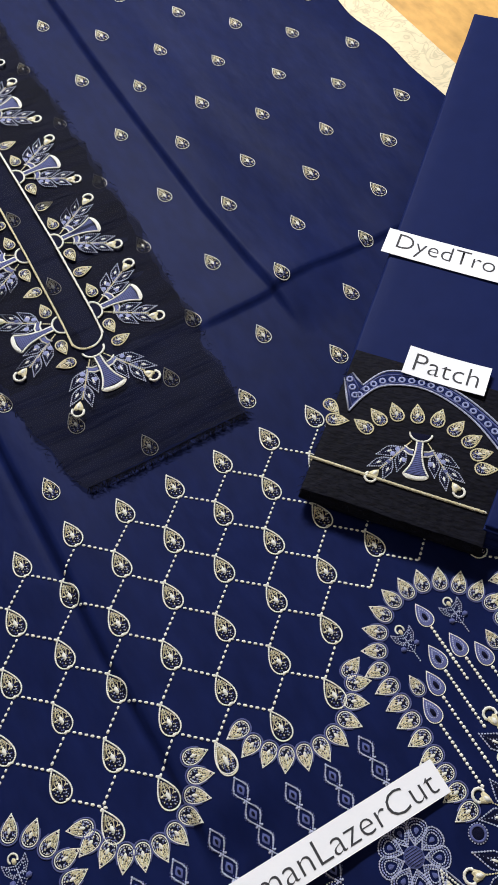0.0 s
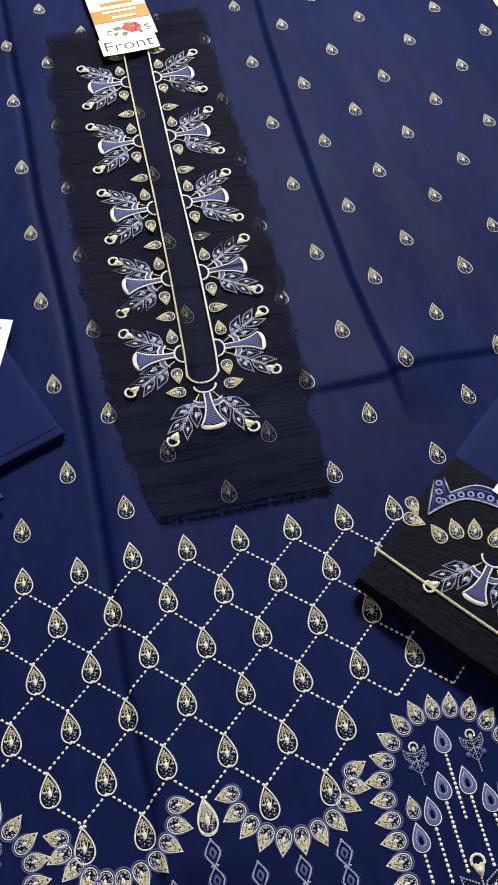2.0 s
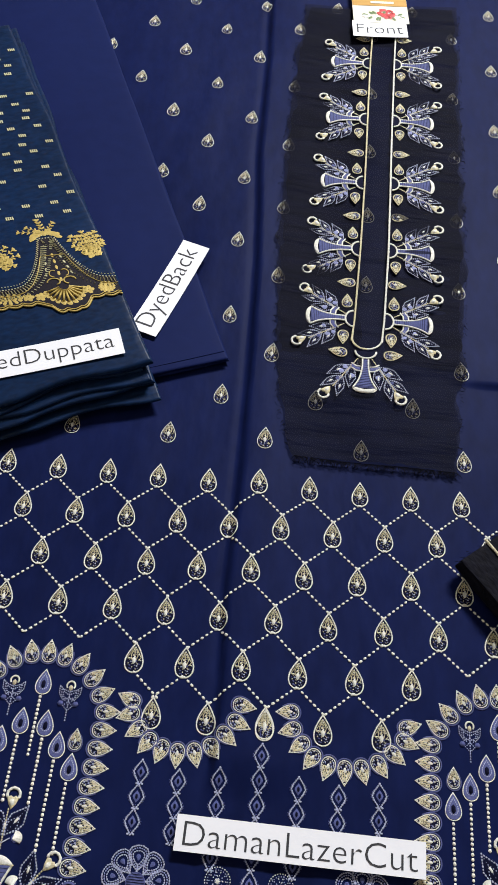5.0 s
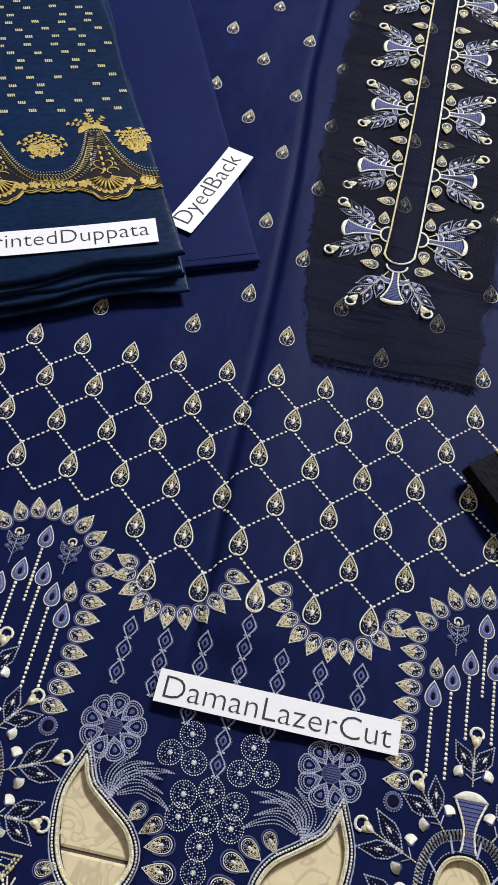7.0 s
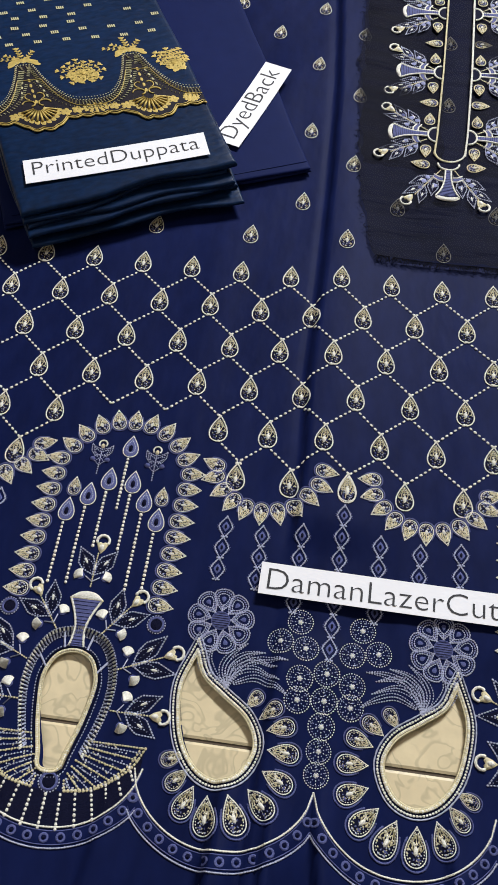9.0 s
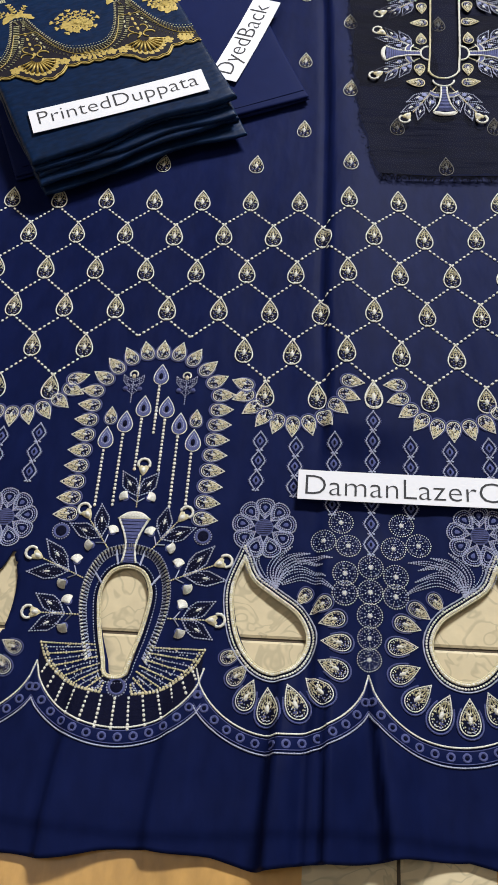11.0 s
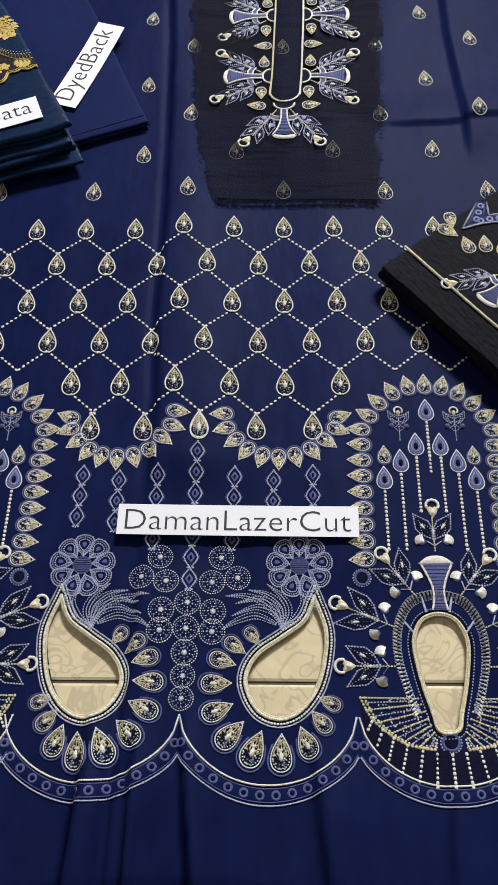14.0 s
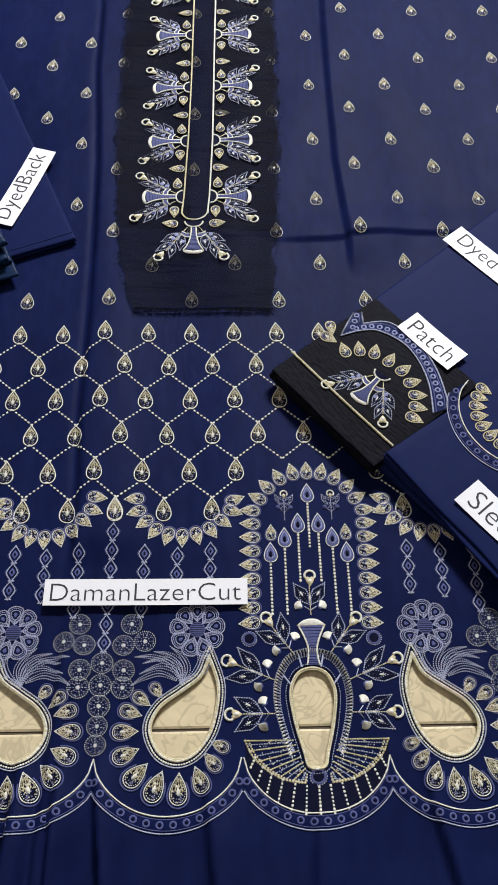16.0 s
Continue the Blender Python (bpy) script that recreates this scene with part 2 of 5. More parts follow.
def cloth(x, y):
    """Height of the spread shirt front: pressed folds, a cross fold and the gathers towards the hem."""
    calm = 1 - 0.8 * smooth(0.34, 0.40, -y) * (1 - smooth(0.50, 0.56, -y))
    z = 0.0008 * calm + 0.0042 * calm * noise.noise((x * 9, y * 3, 3.1)) + 0.0012 * noise.noise((x * 24, y * 8, 8.0)) + 0.0005 * smooth(0.1, 0.2, -y) * noise.noise((x * 70, y * 12, 1.0))
    c1 = along(y, (-0.62, -0.27, -0.19, -0.12, 0.0, 0.15, 0.29, 0.39, 0.48, 0.67, 0.8, 1.0), (-0.125, -0.1157, -0.1157, -0.12, -0.119, -0.1215, -0.126, -0.1325, -0.1395, -0.1425, -0.148, -0.154))
    d = x - c1
    q = 1 - 0.85 * smooth(0.26, 0.30, -y) * (1 - smooth(0.35, 0.40, -y))
    z += 0.0074 * q * smooth(-0.004, 0.003, d) * (1 - smooth(0.003, 0.11, d)) - 0.0016 * q * math.exp(-((d + 0.006) / 0.004) ** 2)
    if y > 0.06:
        c2 = along(y, (0.15, 0.17, 0.29, 0.42, 0.58, 0.77, 1.0), (0.197, 0.196, 0.19, 0.191, 0.193, 0.2, 0.215))
        e = x - c2
        z += smooth(0.08, 0.16, y) * 0.0062 * smooth(-0.004, 0.003, e) * (1 - smooth(0.003, 0.10, e))
    w = smooth(0.08, 0.15, x) * (1 - smooth(0.34, 0.42, x))
    f = y - 0.148 - 0.009 * smooth(0.16, 0.26, x)
    z += w * 0.0036 * smooth(-0.004, 0.003, f) * (1 - smooth(0.003, 0.06, f))
    s = 1.35 * smooth(0.44, 0.575, -y)
    for x0, x1, wd, am in ((-0.076, -0.064, 0.009, 0.012), (-0.110, -0.110, 0.008, 0.011), (-0.145, -0.151, 0.011, 0.017), (0.02, 0.03, 0.010, 0.008),
                           (0.215, 0.235, 0.010, 0.009), (-0.3, -0.31, 0.014, 0.007), (0.12, 0.115, 0.012, 0.005), (-0.225, -0.235, 0.012, 0.005)):
        c = x0 + (x1 - x0) * smooth(0.48, 0.62, -y)
        e = x - c
        z += s * am * (math.exp(-(e / (wd * 2.6)) ** 2) if e > 0 else math.exp(-(e / (wd * 0.42)) ** 2))
    z += 0.0018 * smooth(-0.602, -0.594, y + 0.004 * math.sin(x * 19)) * (1 - smooth(-0.594, -0.56, y)) if y < -0.55 else 0.0
    if z < -0.0010:
        z = -0.0010 - 0.0013 * (1 - math.exp((z + 0.0010) / 0.0013))
    return z


def warp(x, y):
    """The shirt's embroidery as it lies: the border slants a little towards the hem."""
    k = max(0.0, -0.19 - y)
    pull = along(y, (-0.53, -0.48, -0.42, -0.37, -0.30, -0.2145, -0.139, -0.06, 0.0), (0.006, 0.0055, 0, 0, 0.003, 0.0065, 0.0035, 0.001, 0))
    right = 0.002 * smooth(0.44, 0.48, -y) * smooth(0.0, 0.05, x)
    return x - (0.0165 + 0.047 * (x + 0.075)) * k + pull * smooth(0.15, 0.2, -x) + right, y


# ---------------------------------------------------------------- the room
FLOOR_Z = -0.0034
floor = tagged(new("floor"), "floor of glazed ochre tiles with beige scrolled borders", "floor", kind="structure")
TILE, BAND, TX, TY = 0.575, 0.067, -0.0586, -0.455


def tile_mesh():
    s, half = Sew(), TILE / 2 - 0.0013
    e = half - BAND + 0.0013
    xs = (-half, -half + 0.002, -e, e, half - 0.002, half)
    vs = [(x, y, (-0.001 if i in (0, 5) or j in (0, 5) else 0.0)) for j, y in enumerate(xs) for i, x in enumerate(xs)]
    for want, mat in ((True, ORANGE), (False, BEIGE)):
        fs = [(j * 6 + i, j * 6 + i + 1, j * 6 + i + 7, j * 6 + i + 6) for j in range(5) for i in range(5) if ((i, j) == (2, 2)) == want]
        s.add(vs, fs, mat)
    return s.mesh("tile", smooth=False)


bed = Sew()
bed.add([(-4, -4, -0.0018), (4, -4, -0.0018), (4, 4, -0.0018), (-4, 4, -0.0018)], [(0, 1, 2, 3)], GROUT)
part("grout_bed", bed.mesh("grout_bed"), floor, Matrix.Translation((0, 0, FLOOR_Z * K)))


def wall(name, x, y, sx, sy, z0=-0.02, z1=2.8):
    s = Sew()
    c = [(x + a * sx / 2, y + b * sy / 2, z) for z in (z0, z1) for a, b in ((-1, -1), (1, -1), (1, 1), (-1, 1))]
    s.add([tuple(q / K for q in p) for p in c], [(3, 2, 1, 0), (4, 5, 6, 7), (0, 1, 5, 4), (1, 2, 6, 5), (2, 3, 7, 6), (3, 0, 4, 7)], WALL)
    return tagged(new(name, s.mesh(name, smooth=False)), "plain grey room surface, unseen, added to close the room", "wall" if "wall" in name else "ceiling", kind="structure")


# unseen walls and ceiling, added to close the room; grey keeps bounced light low
wall("wall_north", 0, 2.45, 5.0, 0.1)
wall("wall_south", 0, -2.45, 5.0, 0.1)
wall("wall_east", 2.45, 0, 0.1, 4.8)
wall("wall_west", -2.45, 0, 0.1, 4.8)
wall("ceiling", 0, 0, 5.0, 5.0, 2.8, 2.9)

# ---------------------------------------------------------------- the embroidered shirt front
kameez = thing("kameez_front", "navy blue embroidered shirt front with laser-cut border spread on the floor", "garment")
PEACOCK_CUT = [(0, -0.402), (0.012, -0.406), (0.0185, -0.417), (0.020, -0.43), (0.016, -0.455), (0.0098, -0.478), (0.0062, -0.490),
               (-0.0062, -0.490), (-0.0098, -0.478), (-0.016, -0.455), (-0.020, -0.43), (-0.0185, -0.417), (-0.012, -0.406)]
PAISLEY_CUT = [(-0.102, -0.391), (-0.1095, -0.414), (-0.1085, -0.436), (-0.102, -0.459), (-0.089, -0.476), (-0.073, -0.482), (-0.0575, -0.475),
               (-0.049, -0.455), (-0.057, -0.436), (-0.077, -0.421), (-0.094, -0.408)]
PEACOCKS, VEES = (-0.275, 0.125, 0.525), (-0.475, -0.075, 0.325)
LEFT, RIGHT, HEM, TOP = -0.545, 0.527, -0.614, 1.0


def offset(poly, d):
    """A closed outline pushed outwards by d."""
    out, n = [], len(poly)
    area2 = sum(poly[i - 1][0] * poly[i][1] - poly[i][0] * poly[i - 1][1] for i in range(n))
    sg = 1 if area2 > 0 else -1
    for i in range(n):
        a, b = poly[i - 1], poly[(i + 1) % n]
        t = Vector((b[0] - a[0], b[1] - a[1])).normalized()
        out.append((poly[i][0] + sg * t.y * d, poly[i][1] - sg * t.x * d))
    return out


def tip_curve(poly, n):
    """Smooth closed line that keeps the first point sharp."""
    return curve(list(poly) + [poly[0]], n)[:-1]


cuts = []
for xp in PEACOCKS[:2]:
    cuts.append([warp(xp + x, y) for x, y in curve(PEACOCK_CUT, 78, True)])
for xv in VEES:
    for sgn in (1, -1):
        shape = [warp(xv + sgn * x, y) for x, y in tip_curve(PAISLEY_CUT, 88)]
        if max(p[0] for p in shape) < RIGHT - 0.02 and min(p[0] for p in shape) > LEFT + 0.02:
            cuts.append(shape)


def panel_mesh():
    step = 0.0030
    nx, ny = round((RIGHT - LEFT) / step), round((TOP - HEM) / step)
    gx, gy = np.meshgrid(np.linspace(LEFT, RIGHT, nx + 1), np.linspace(HEM, TOP, ny + 1))
    # wavy raw edges
    dip = np.interp(gx, (-0.55, -0.40, -0.31, -0.27, -0.236, -0.19, -0.159, -0.127, -0.057, -0.01, 0.036, 0.12, 0.3, 0.55),
                    (-0.004, -0.002, -0.0075, 0, 0.004, 0, -0.006, -0.002, 0.007, 0.010, -0.0045, -0.005, 0.003, -0.004))
    gy = gy + (dip + 0.001 * np.sin(gx * 90)) * np.clip((-0.56 - gy) / 0.058, 0, 1)
    gx = gx + (0.003 * np.sin(gy * 17 + 2.2) + 0.003 * np.sin(gy * 47) + 0.06 * np.clip(gy - 0.5, 0, 1)) * np.clip((gx - 0.47) / 0.075, 0, 1)
    x, y = gx.ravel().copy(), gy.ravel().copy()
    dead = np.zeros(len(x), bool)
    polys = []
    for cut in cuts:
        q = np.array(cut)
        near = np.flatnonzero((x > q[:, 0].min() - 0.02) & (x < q[:, 0].max() + 0.02) & (y > q[:, 1].min() - 0.02) & (y < q[:, 1].max() + 0.02))
        dense = np.concatenate([q + (np.roll(q, -1, 0) - q) * t for t in (0, 0.25, 0.5, 0.75)])
        for i in near:
            d = np.hypot(dense[:, 0] - x[i], dense[:, 1] - y[i])
            k = d.argmin()
            if d[k] < 0.6 * step:
                x[i], y[i] = dense[k]
        polys.append(q)

    def inside(px, py, q):
        a, b = q, np.roll(q, -1, 0)
        cross = ((a[:, 1] > py) != (b[:, 1] > py))
        with np.errstate(divide="ignore", invalid="ignore"):
            xi = a[:, 0] + (py - a[:, 1]) * (b[:, 0] - a[:, 0]) / (b[:, 1] - a[:, 1])
        return np.count_nonzero(cross & (px < xi)) % 2 == 1

    faces, loose = [], {}
    boxes = [(q[:, 0].min(), q[:, 0].max(), q[:, 1].min(), q[:, 1].max()) for q in polys]
    for j in range(ny):
        for i in range(nx):
            a = j * (nx + 1) + i
            f = (a, a + 1, a + nx + 2, a + nx + 1)
            cx, cy = x[list(f)].mean(), y[list(f)].mean()
            hit = [q for b, q in zip(boxes, polys) if b[0] - 0.01 < cx < b[1] + 0.01 and b[2] - 0.01 < cy < b[3] + 0.01]
            if any(inside(cx, cy, q) for q in hit):
                continue
            for q in hit:
                for k in f:
                    if inside(x[k], y[k], q):
                        loose[k] = q
            faces.append(f)
    for k, q in loose.items():
        dense = np.concatenate([q + (np.roll(q, -1, 0) - q) * t for t in (0, 0.25, 0.5, 0.75)])
        x[k], y[k] = dense[np.hypot(dense[:, 0] - x[k], dense[:, 1] - y[k]).argmin()]
    s = Sew()
    s.add([(px, py, cloth(px, py)) for px, py in zip(x, y)], faces, NAVY)
    return s.mesh("panel")


panel = part("panel", panel_mesh(), kameez, None, "navy cotton satin panel with pressed fold lines")
thick = panel.modifiers.new("thickness", "SOLIDIFY")
thick.thickness, thick.offset = 0.0006, -1


def small(ob, name):
    """Runs of tiny stitches and beads count as stuff."""
    return tagged(ob, kind="stuff") if name in ("bead_strand", "spoke", "trellis_stitching", "fern_spray", "pleated_fan") else ob


def sewn(name, me, m, under):
    """A part of the shirt, or of one of its larger motifs."""
    ob = part(name, me, under or kameez, m)
    if under:
        ob.matrix_parent_inverse = under.matrix_basis.inverted()
    return ob


def stitch(name, me, x, y, ang=0.0, mirror=False, scale=1.0, slant=True, lift=0.0, under=None):
    """Lay one embroidered piece on the cloth."""
    if slant:
        x, y = warp(x, y)
    c, d = math.cos(radians(ang)), math.sin(radians(ang))
    sx = -scale if mirror else scale
    co = np.empty(len(me.vertices) * 3)
    me.vertices.foreach_get("co", co)
    co = co.reshape(-1, 3)
    wx, wy = x + (co[:, 0] * sx * c - co[:, 1] * scale * d) / K, y + (co[:, 0] * sx * d + co[:, 1] * scale * c) / K
    h = 0.004
    z0, gx, gy = cloth(x, y), (cloth(x + h, y) - cloth(x - h, y)) / (2 * h), (cloth(x, y + h) - cloth(x, y - h)) / (2 * h)
    lo, hi = (wx.min(), wy.min()), (wx.max(), wy.max())
    probe = [(lo[0], lo[1]), (lo[0], hi[1]), (hi[0], lo[1]), (hi[0], hi[1])]
    turn = Matrix.Rotation(radians(ang), 4, "Z") @ Matrix.Diagonal((sx, scale, scale, 1))
    if max(abs(cloth(*p) - z0 - gx * (p[0] - x) - gy * (p[1] - y)) for p in probe) > 0.0005 or max(hi[0] - lo[0], hi[1] - lo[1]) > 0.045:
        # the piece follows the folds: a mesh of its own
        me = me.copy()
        co[:, 2] += np.array([cloth(p, q) for p, q in zip(wx, wy)]) * K / scale
        me.vertices.foreach_set("co", co.ravel())
        me.update()
        return small(sewn(name, me, Matrix.Translation((x * K, y * K, (0.0004 + lift) * K)) @ turn, under), name)
    tilt = Vector((0, 0, 1)).rotation_difference(Vector((-gx, -gy, 1)).normalized()).to_matrix().to_4x4()
    return small(sewn(name, me, Matrix.Translation((x * K, y * K, (z0 + 0.0004 + lift) * K)) @ tilt @ turn, under), name)


def drop_mesh(name, h, w, style):
    """A drop sewn in twisted thread: roped outline, metallic rays, a cream heart, speckles in the round end."""
    s = Sew()
    rnd = random.Random(len(name))
    out = tear(h, w, 40)
    line = {"lattice": CREAM, "bodice": CREAM, "arch": CREAM, "petal": CREAM, "blue": CREAM, "net": GOLD}[style]
    s.pad(tear(h * 0.94, w * 0.92, 16), 0.0004, BLUE if style == "blue" else DARK)
    rope = 0.00084 if style in ("lattice", "net") else 0.00060
    s.tube(out, rope * 0.6, line, closed=True, n=4)
    s.chain(out + [out[0]], 0.0016, rope, line, 1.25)
    if style in ("arch", "petal"):
        inner = tear(h * 0.84, w * 0.80, 30)
        s.chain(inner + [inner[0]], 0.0019, 0.00048, CREAM, 1.2, z=0.0003)
        for grow, r in ((0.0024, 0.0008),) if style == "petal" else ((0.0017, 0.0007),):
            low = sorted([q for q in tear(h, w, 40, grow) if q[1] < h * 0.2], key=lambda q: math.atan2(q[0], -q[1]))
            s.tube(low, r * 0.7, BLUE, n=4)
            s.chain(low, 0.0017, r, BLUE, 1.4)
    if style == "blue":
        s.bead(0, -h * 0.1, w * 0.15, DARK, math.pi / 2, 1.9, z=0.0006)
        s.chain(tear(h * 0.60, w * 0.58, 20) + [tear(h * 0.60, w * 0.58, 20)[0]], 0.0018, 0.0006, SILVER, 1.3, z=0.0003)
    else:
        for k in (-3, -1.5, 0, 1.5, 3):
            c = k * 0.26
            s.tube([(c * w * 0.16, h * 0.34 - abs(k) * h * 0.03), (c * w * 0.47, h * 0.12 - abs(k) * h * 0.04), (c * w * 0.28, -h * 0.1)],
                   0.00038, GOLD, n=4, z=0.0006)
        s.bead(0, -h * 0.10, w * 0.11, CREAM, math.pi / 2, 2.0, z=0.0008)
        for k in range(64):
            y = rnd.uniform(-0.42, 0.34) * h
            wide = w * 0.40 * min(1.0, (0.5 * h - y) / (0.62 * h)) * math.sqrt(max(0.0, 1 - max(0.0, (-y / h - 0.1) / 0.36) ** 2))
            x = rnd.uniform(-wide, wide)
            mat = rnd.choice((GOLD, GOLD, CREAM)) if y > -h * 0.1 else rnd.choice((BLUE, SILVER, BLUE, GOLD))
            s.bead(x, y, rnd.uniform(0.00035, 0.00075), mat, rnd.uniform(0, 3), 1.3, n=5, z=0.0004)
    return s.mesh(name)


LATTICE_DROP = drop_mesh("lattice_drop", 0.0265, 0.0160, "lattice")
BODICE_DROP = drop_mesh("bodice_drop", 0.0245, 0.0150, "bodice")
ARCH_DROP = drop_mesh("arch_drop", 0.0200, 0.0120, "arch")
PETAL = drop_mesh("petal", 0.0240, 0.0140, "petal")
BLUE_DROP = drop_mesh("blue_drop", 0.0215, 0.0135, "blue")


def inside_panel(x, y=0.0, edge=0.012):
    return LEFT + edge < x < RIGHT - edge


# scattered drops over the bodice
ROWS_RIGHT = (0.051, 0.113, 0.169, 0.227, 0.290, 0.346, 0.409, 0.466, 0.529, 0.587, 0.648, 0.718, 0.785, 0.848, 0.915)
ROWS_LEFT = (0.053, 0.108, 0.164, 0.218, 0.277, 0.334, 0.390, 0.444, 0.506, 0.562, 0.626, 0.694, 0.753, 0.818, 0.880)
for row in range(1, 16):
    for i in range(-11, 12):
        if (i + row) % 2 == 0:
            continue
        lat = min(max(i / 3, -1), 1) * 0.5 + 0.5
        y = 0.980 * ROWS_LEFT[row - 1] * (1 - lat) + 0.969 * ROWS_RIGHT[row - 1] * lat
        x = i * (0.0522 + 0.005 * y) if i > 0 else i * (0.0490 + 0.003 * min(1, y / 0.5))
        if inside_panel(x, y) and y < 0.98:
            stitch("bodice_drop", BODICE_DROP, x, y, random.uniform(-5, 5), scale=random.uniform(0.95, 1.05))

# trellis of drops and running stitches
S, ROW = 0.05, 0.0463


def has_drop(row, i):
    m = (i - 2.5 + 80) % 8
    if row <= 3:
        return True
    if row == 4:
        return min(m, 8 - m) > 0.75
    return min(m, 8 - m) > 1.75


def run_mesh(sgn):
    s = Sew()
    s.chain([(0, 0), (sgn * 0.0225, -0.0196)], 0.0046, 0.0013, CREAM, 1.5)
    return s.mesh("trellis_stitching")


RUNS = {1: run_mesh(1), -1: run_mesh(-1)}
for row in range(6):
    for n in range(-12, 13):
        i = n + 0.5 * (row % 2)
        x, y = i * S, -row * ROW
        if not inside_panel(x) or not has_drop(row, i):
            continue
        stitch("trellis_drop", LATTICE_DROP, x, y, random.uniform(-3, 3), scale=random.uniform(0.97, 1.03))
        if row < 5:
            for sgn in (1, -1):
                if (row < 4 or has_drop(5, i + sgn / 2)) and inside_panel(x + sgn * 0.025):
                    stitch("trellis_stitching", RUNS[sgn], x + sgn * 0.0012, y - 0.0128)

# ---- border pieces, built once
def diamond_mesh():
    s = Sew()
    o = [(0, 0.0096), (0.0022, 0.0066), (0.0044, 0.0034), (0.0058, 0), (0.0044, -0.0034), (0.0022, -0.0066), (0, -0.0096)]
    o += [(-x, y) for x, y in o[-2:0:-1]]
    s.pad([(p[0] * 0.55, p[1] * 0.50) for p in o], 0.0005, BLUE)
    s.chain(o + [o[0]], 0.0019, 0.00085, SILVER, 1.3)
    s.chain([(p[0] * 1.28, p[1] * 0.98) for p in o + [o[0]] if abs(p[0]) > 0.002], 0.0023, 0.0005, BLUE, 1.4)
    for k in (1, -1):
        s.bead(k * 0.0022, -0.0092, 0.0009, SILVER, 0, 1.3)
    s.bead(0, 0, 0.0012, DARK, math.pi / 2, 1.9, z=0.0005)
    return s.mesh("diamond")


def wheel_mesh():
    """A loose rosette of tiny dots: two dotted rims, dotted rays, a bright eye."""
    s, rnd = Sew(), random.Random(4)
    for r, b in ((0.0100, 0.00055), (0.0080, 0.00045)):
        s.chain(ring(0, 0, r, 22) + [(r, 0)], 0.0021, b, CREAM if r > 0.009 else SILVER, 1.2)
    for k in range(10):
        g = 2 * math.pi * k / 10
        s.chain([(0.0018 * math.cos(g), 0.0018 * math.sin(g)), (0.0066 * math.cos(g), 0.0066 * math.sin(g))], 0.0020, 0.00048, CREAM if k % 2 else SILVER, 1.3)
    for k in range(9):
        g, r = rnd.uniform(0, 6.28), rnd.uniform(0.003, 0.0092)
        s.bead(r * math.cos(g), r * math.sin(g), 0.00045, rnd.choice((SILVER, CREAM, LILAC)), g, 1.3, n=5)
    s.bead(0, 0, 0.0015, CREAM)
    return s.mesh("wheel")


def flower_mesh():
    s = Sew()
    for k in range(9):
        g = 360 * k / 9 + 10
        c, d = math.cos(radians(g)), math.sin(radians(g))

        def turn(p):
            return (p[0] * c - p[1] * d, p[0] * d + p[1] * c)
        for a, r, mat in ((1.0, 0.00075, SILVER), (0.80, 0.0006, LILAC), (0.58, 0.00065, SILVER)):
            pet = [turn((0.0175 + (q[1]) * a, q[0] * a)) for q in [(x * 1.1, -y) for x, y in tear(0.0185, 0.0145, 18)]]
            s.chain(pet + [pet[0]], 0.0019, r, mat, 1.5)
        s.pad([turn((0.018 + q[1] * 0.3, q[0] * 0.3)) for q in [(x, -y) for x, y in tear(0.0165, 0.013, 10)]], 0.0004, BLUE)
        s.tube([turn((0.008, 0)), turn((0.0135, 0))], 0.0005, SILVER, n=3)
    s.pad(ring(0, 0, 0.0072, 14), 0.0008, BLUE)
    for k in range(-3, 4):
        w = math.sqrt(max(0.0, 0.0068 ** 2 - (k * 0.0019) ** 2))
        s.tube([(-w, k * 0.0019), (w, k * 0.0019)], 0.0003, DARK, n=3, z=0.0009)
    s.tube(ring(0, 0, 0.0074, 16), 0.0005, BLUE, closed=True, n=4)
    return s.mesh("flower")


def bud_mesh():
    """A rose bud: gold cup with an open loop, pointing up."""
    s = Sew()
    s.tube(arc(0, 0.003, 0.0052, 0.0050, -30, 210, 14), 0.0011, CREAM, n=5, twist=0.3)
    s.pad([(0, -0.0085), (0.0030, -0.0045), (0.0048, 0.0005), (0.0020, 0.0022), (0, 0.0008), (-0.0020, 0.0022), (-0.0048, 0.0005), (-0.0030, -0.0045)], 0.0014, GOLD)
    s.bead(0, -0.003, 0.0022, CREAM, math.pi / 2, 1.5, z=0.0008)
    return s.mesh("rose_bud")


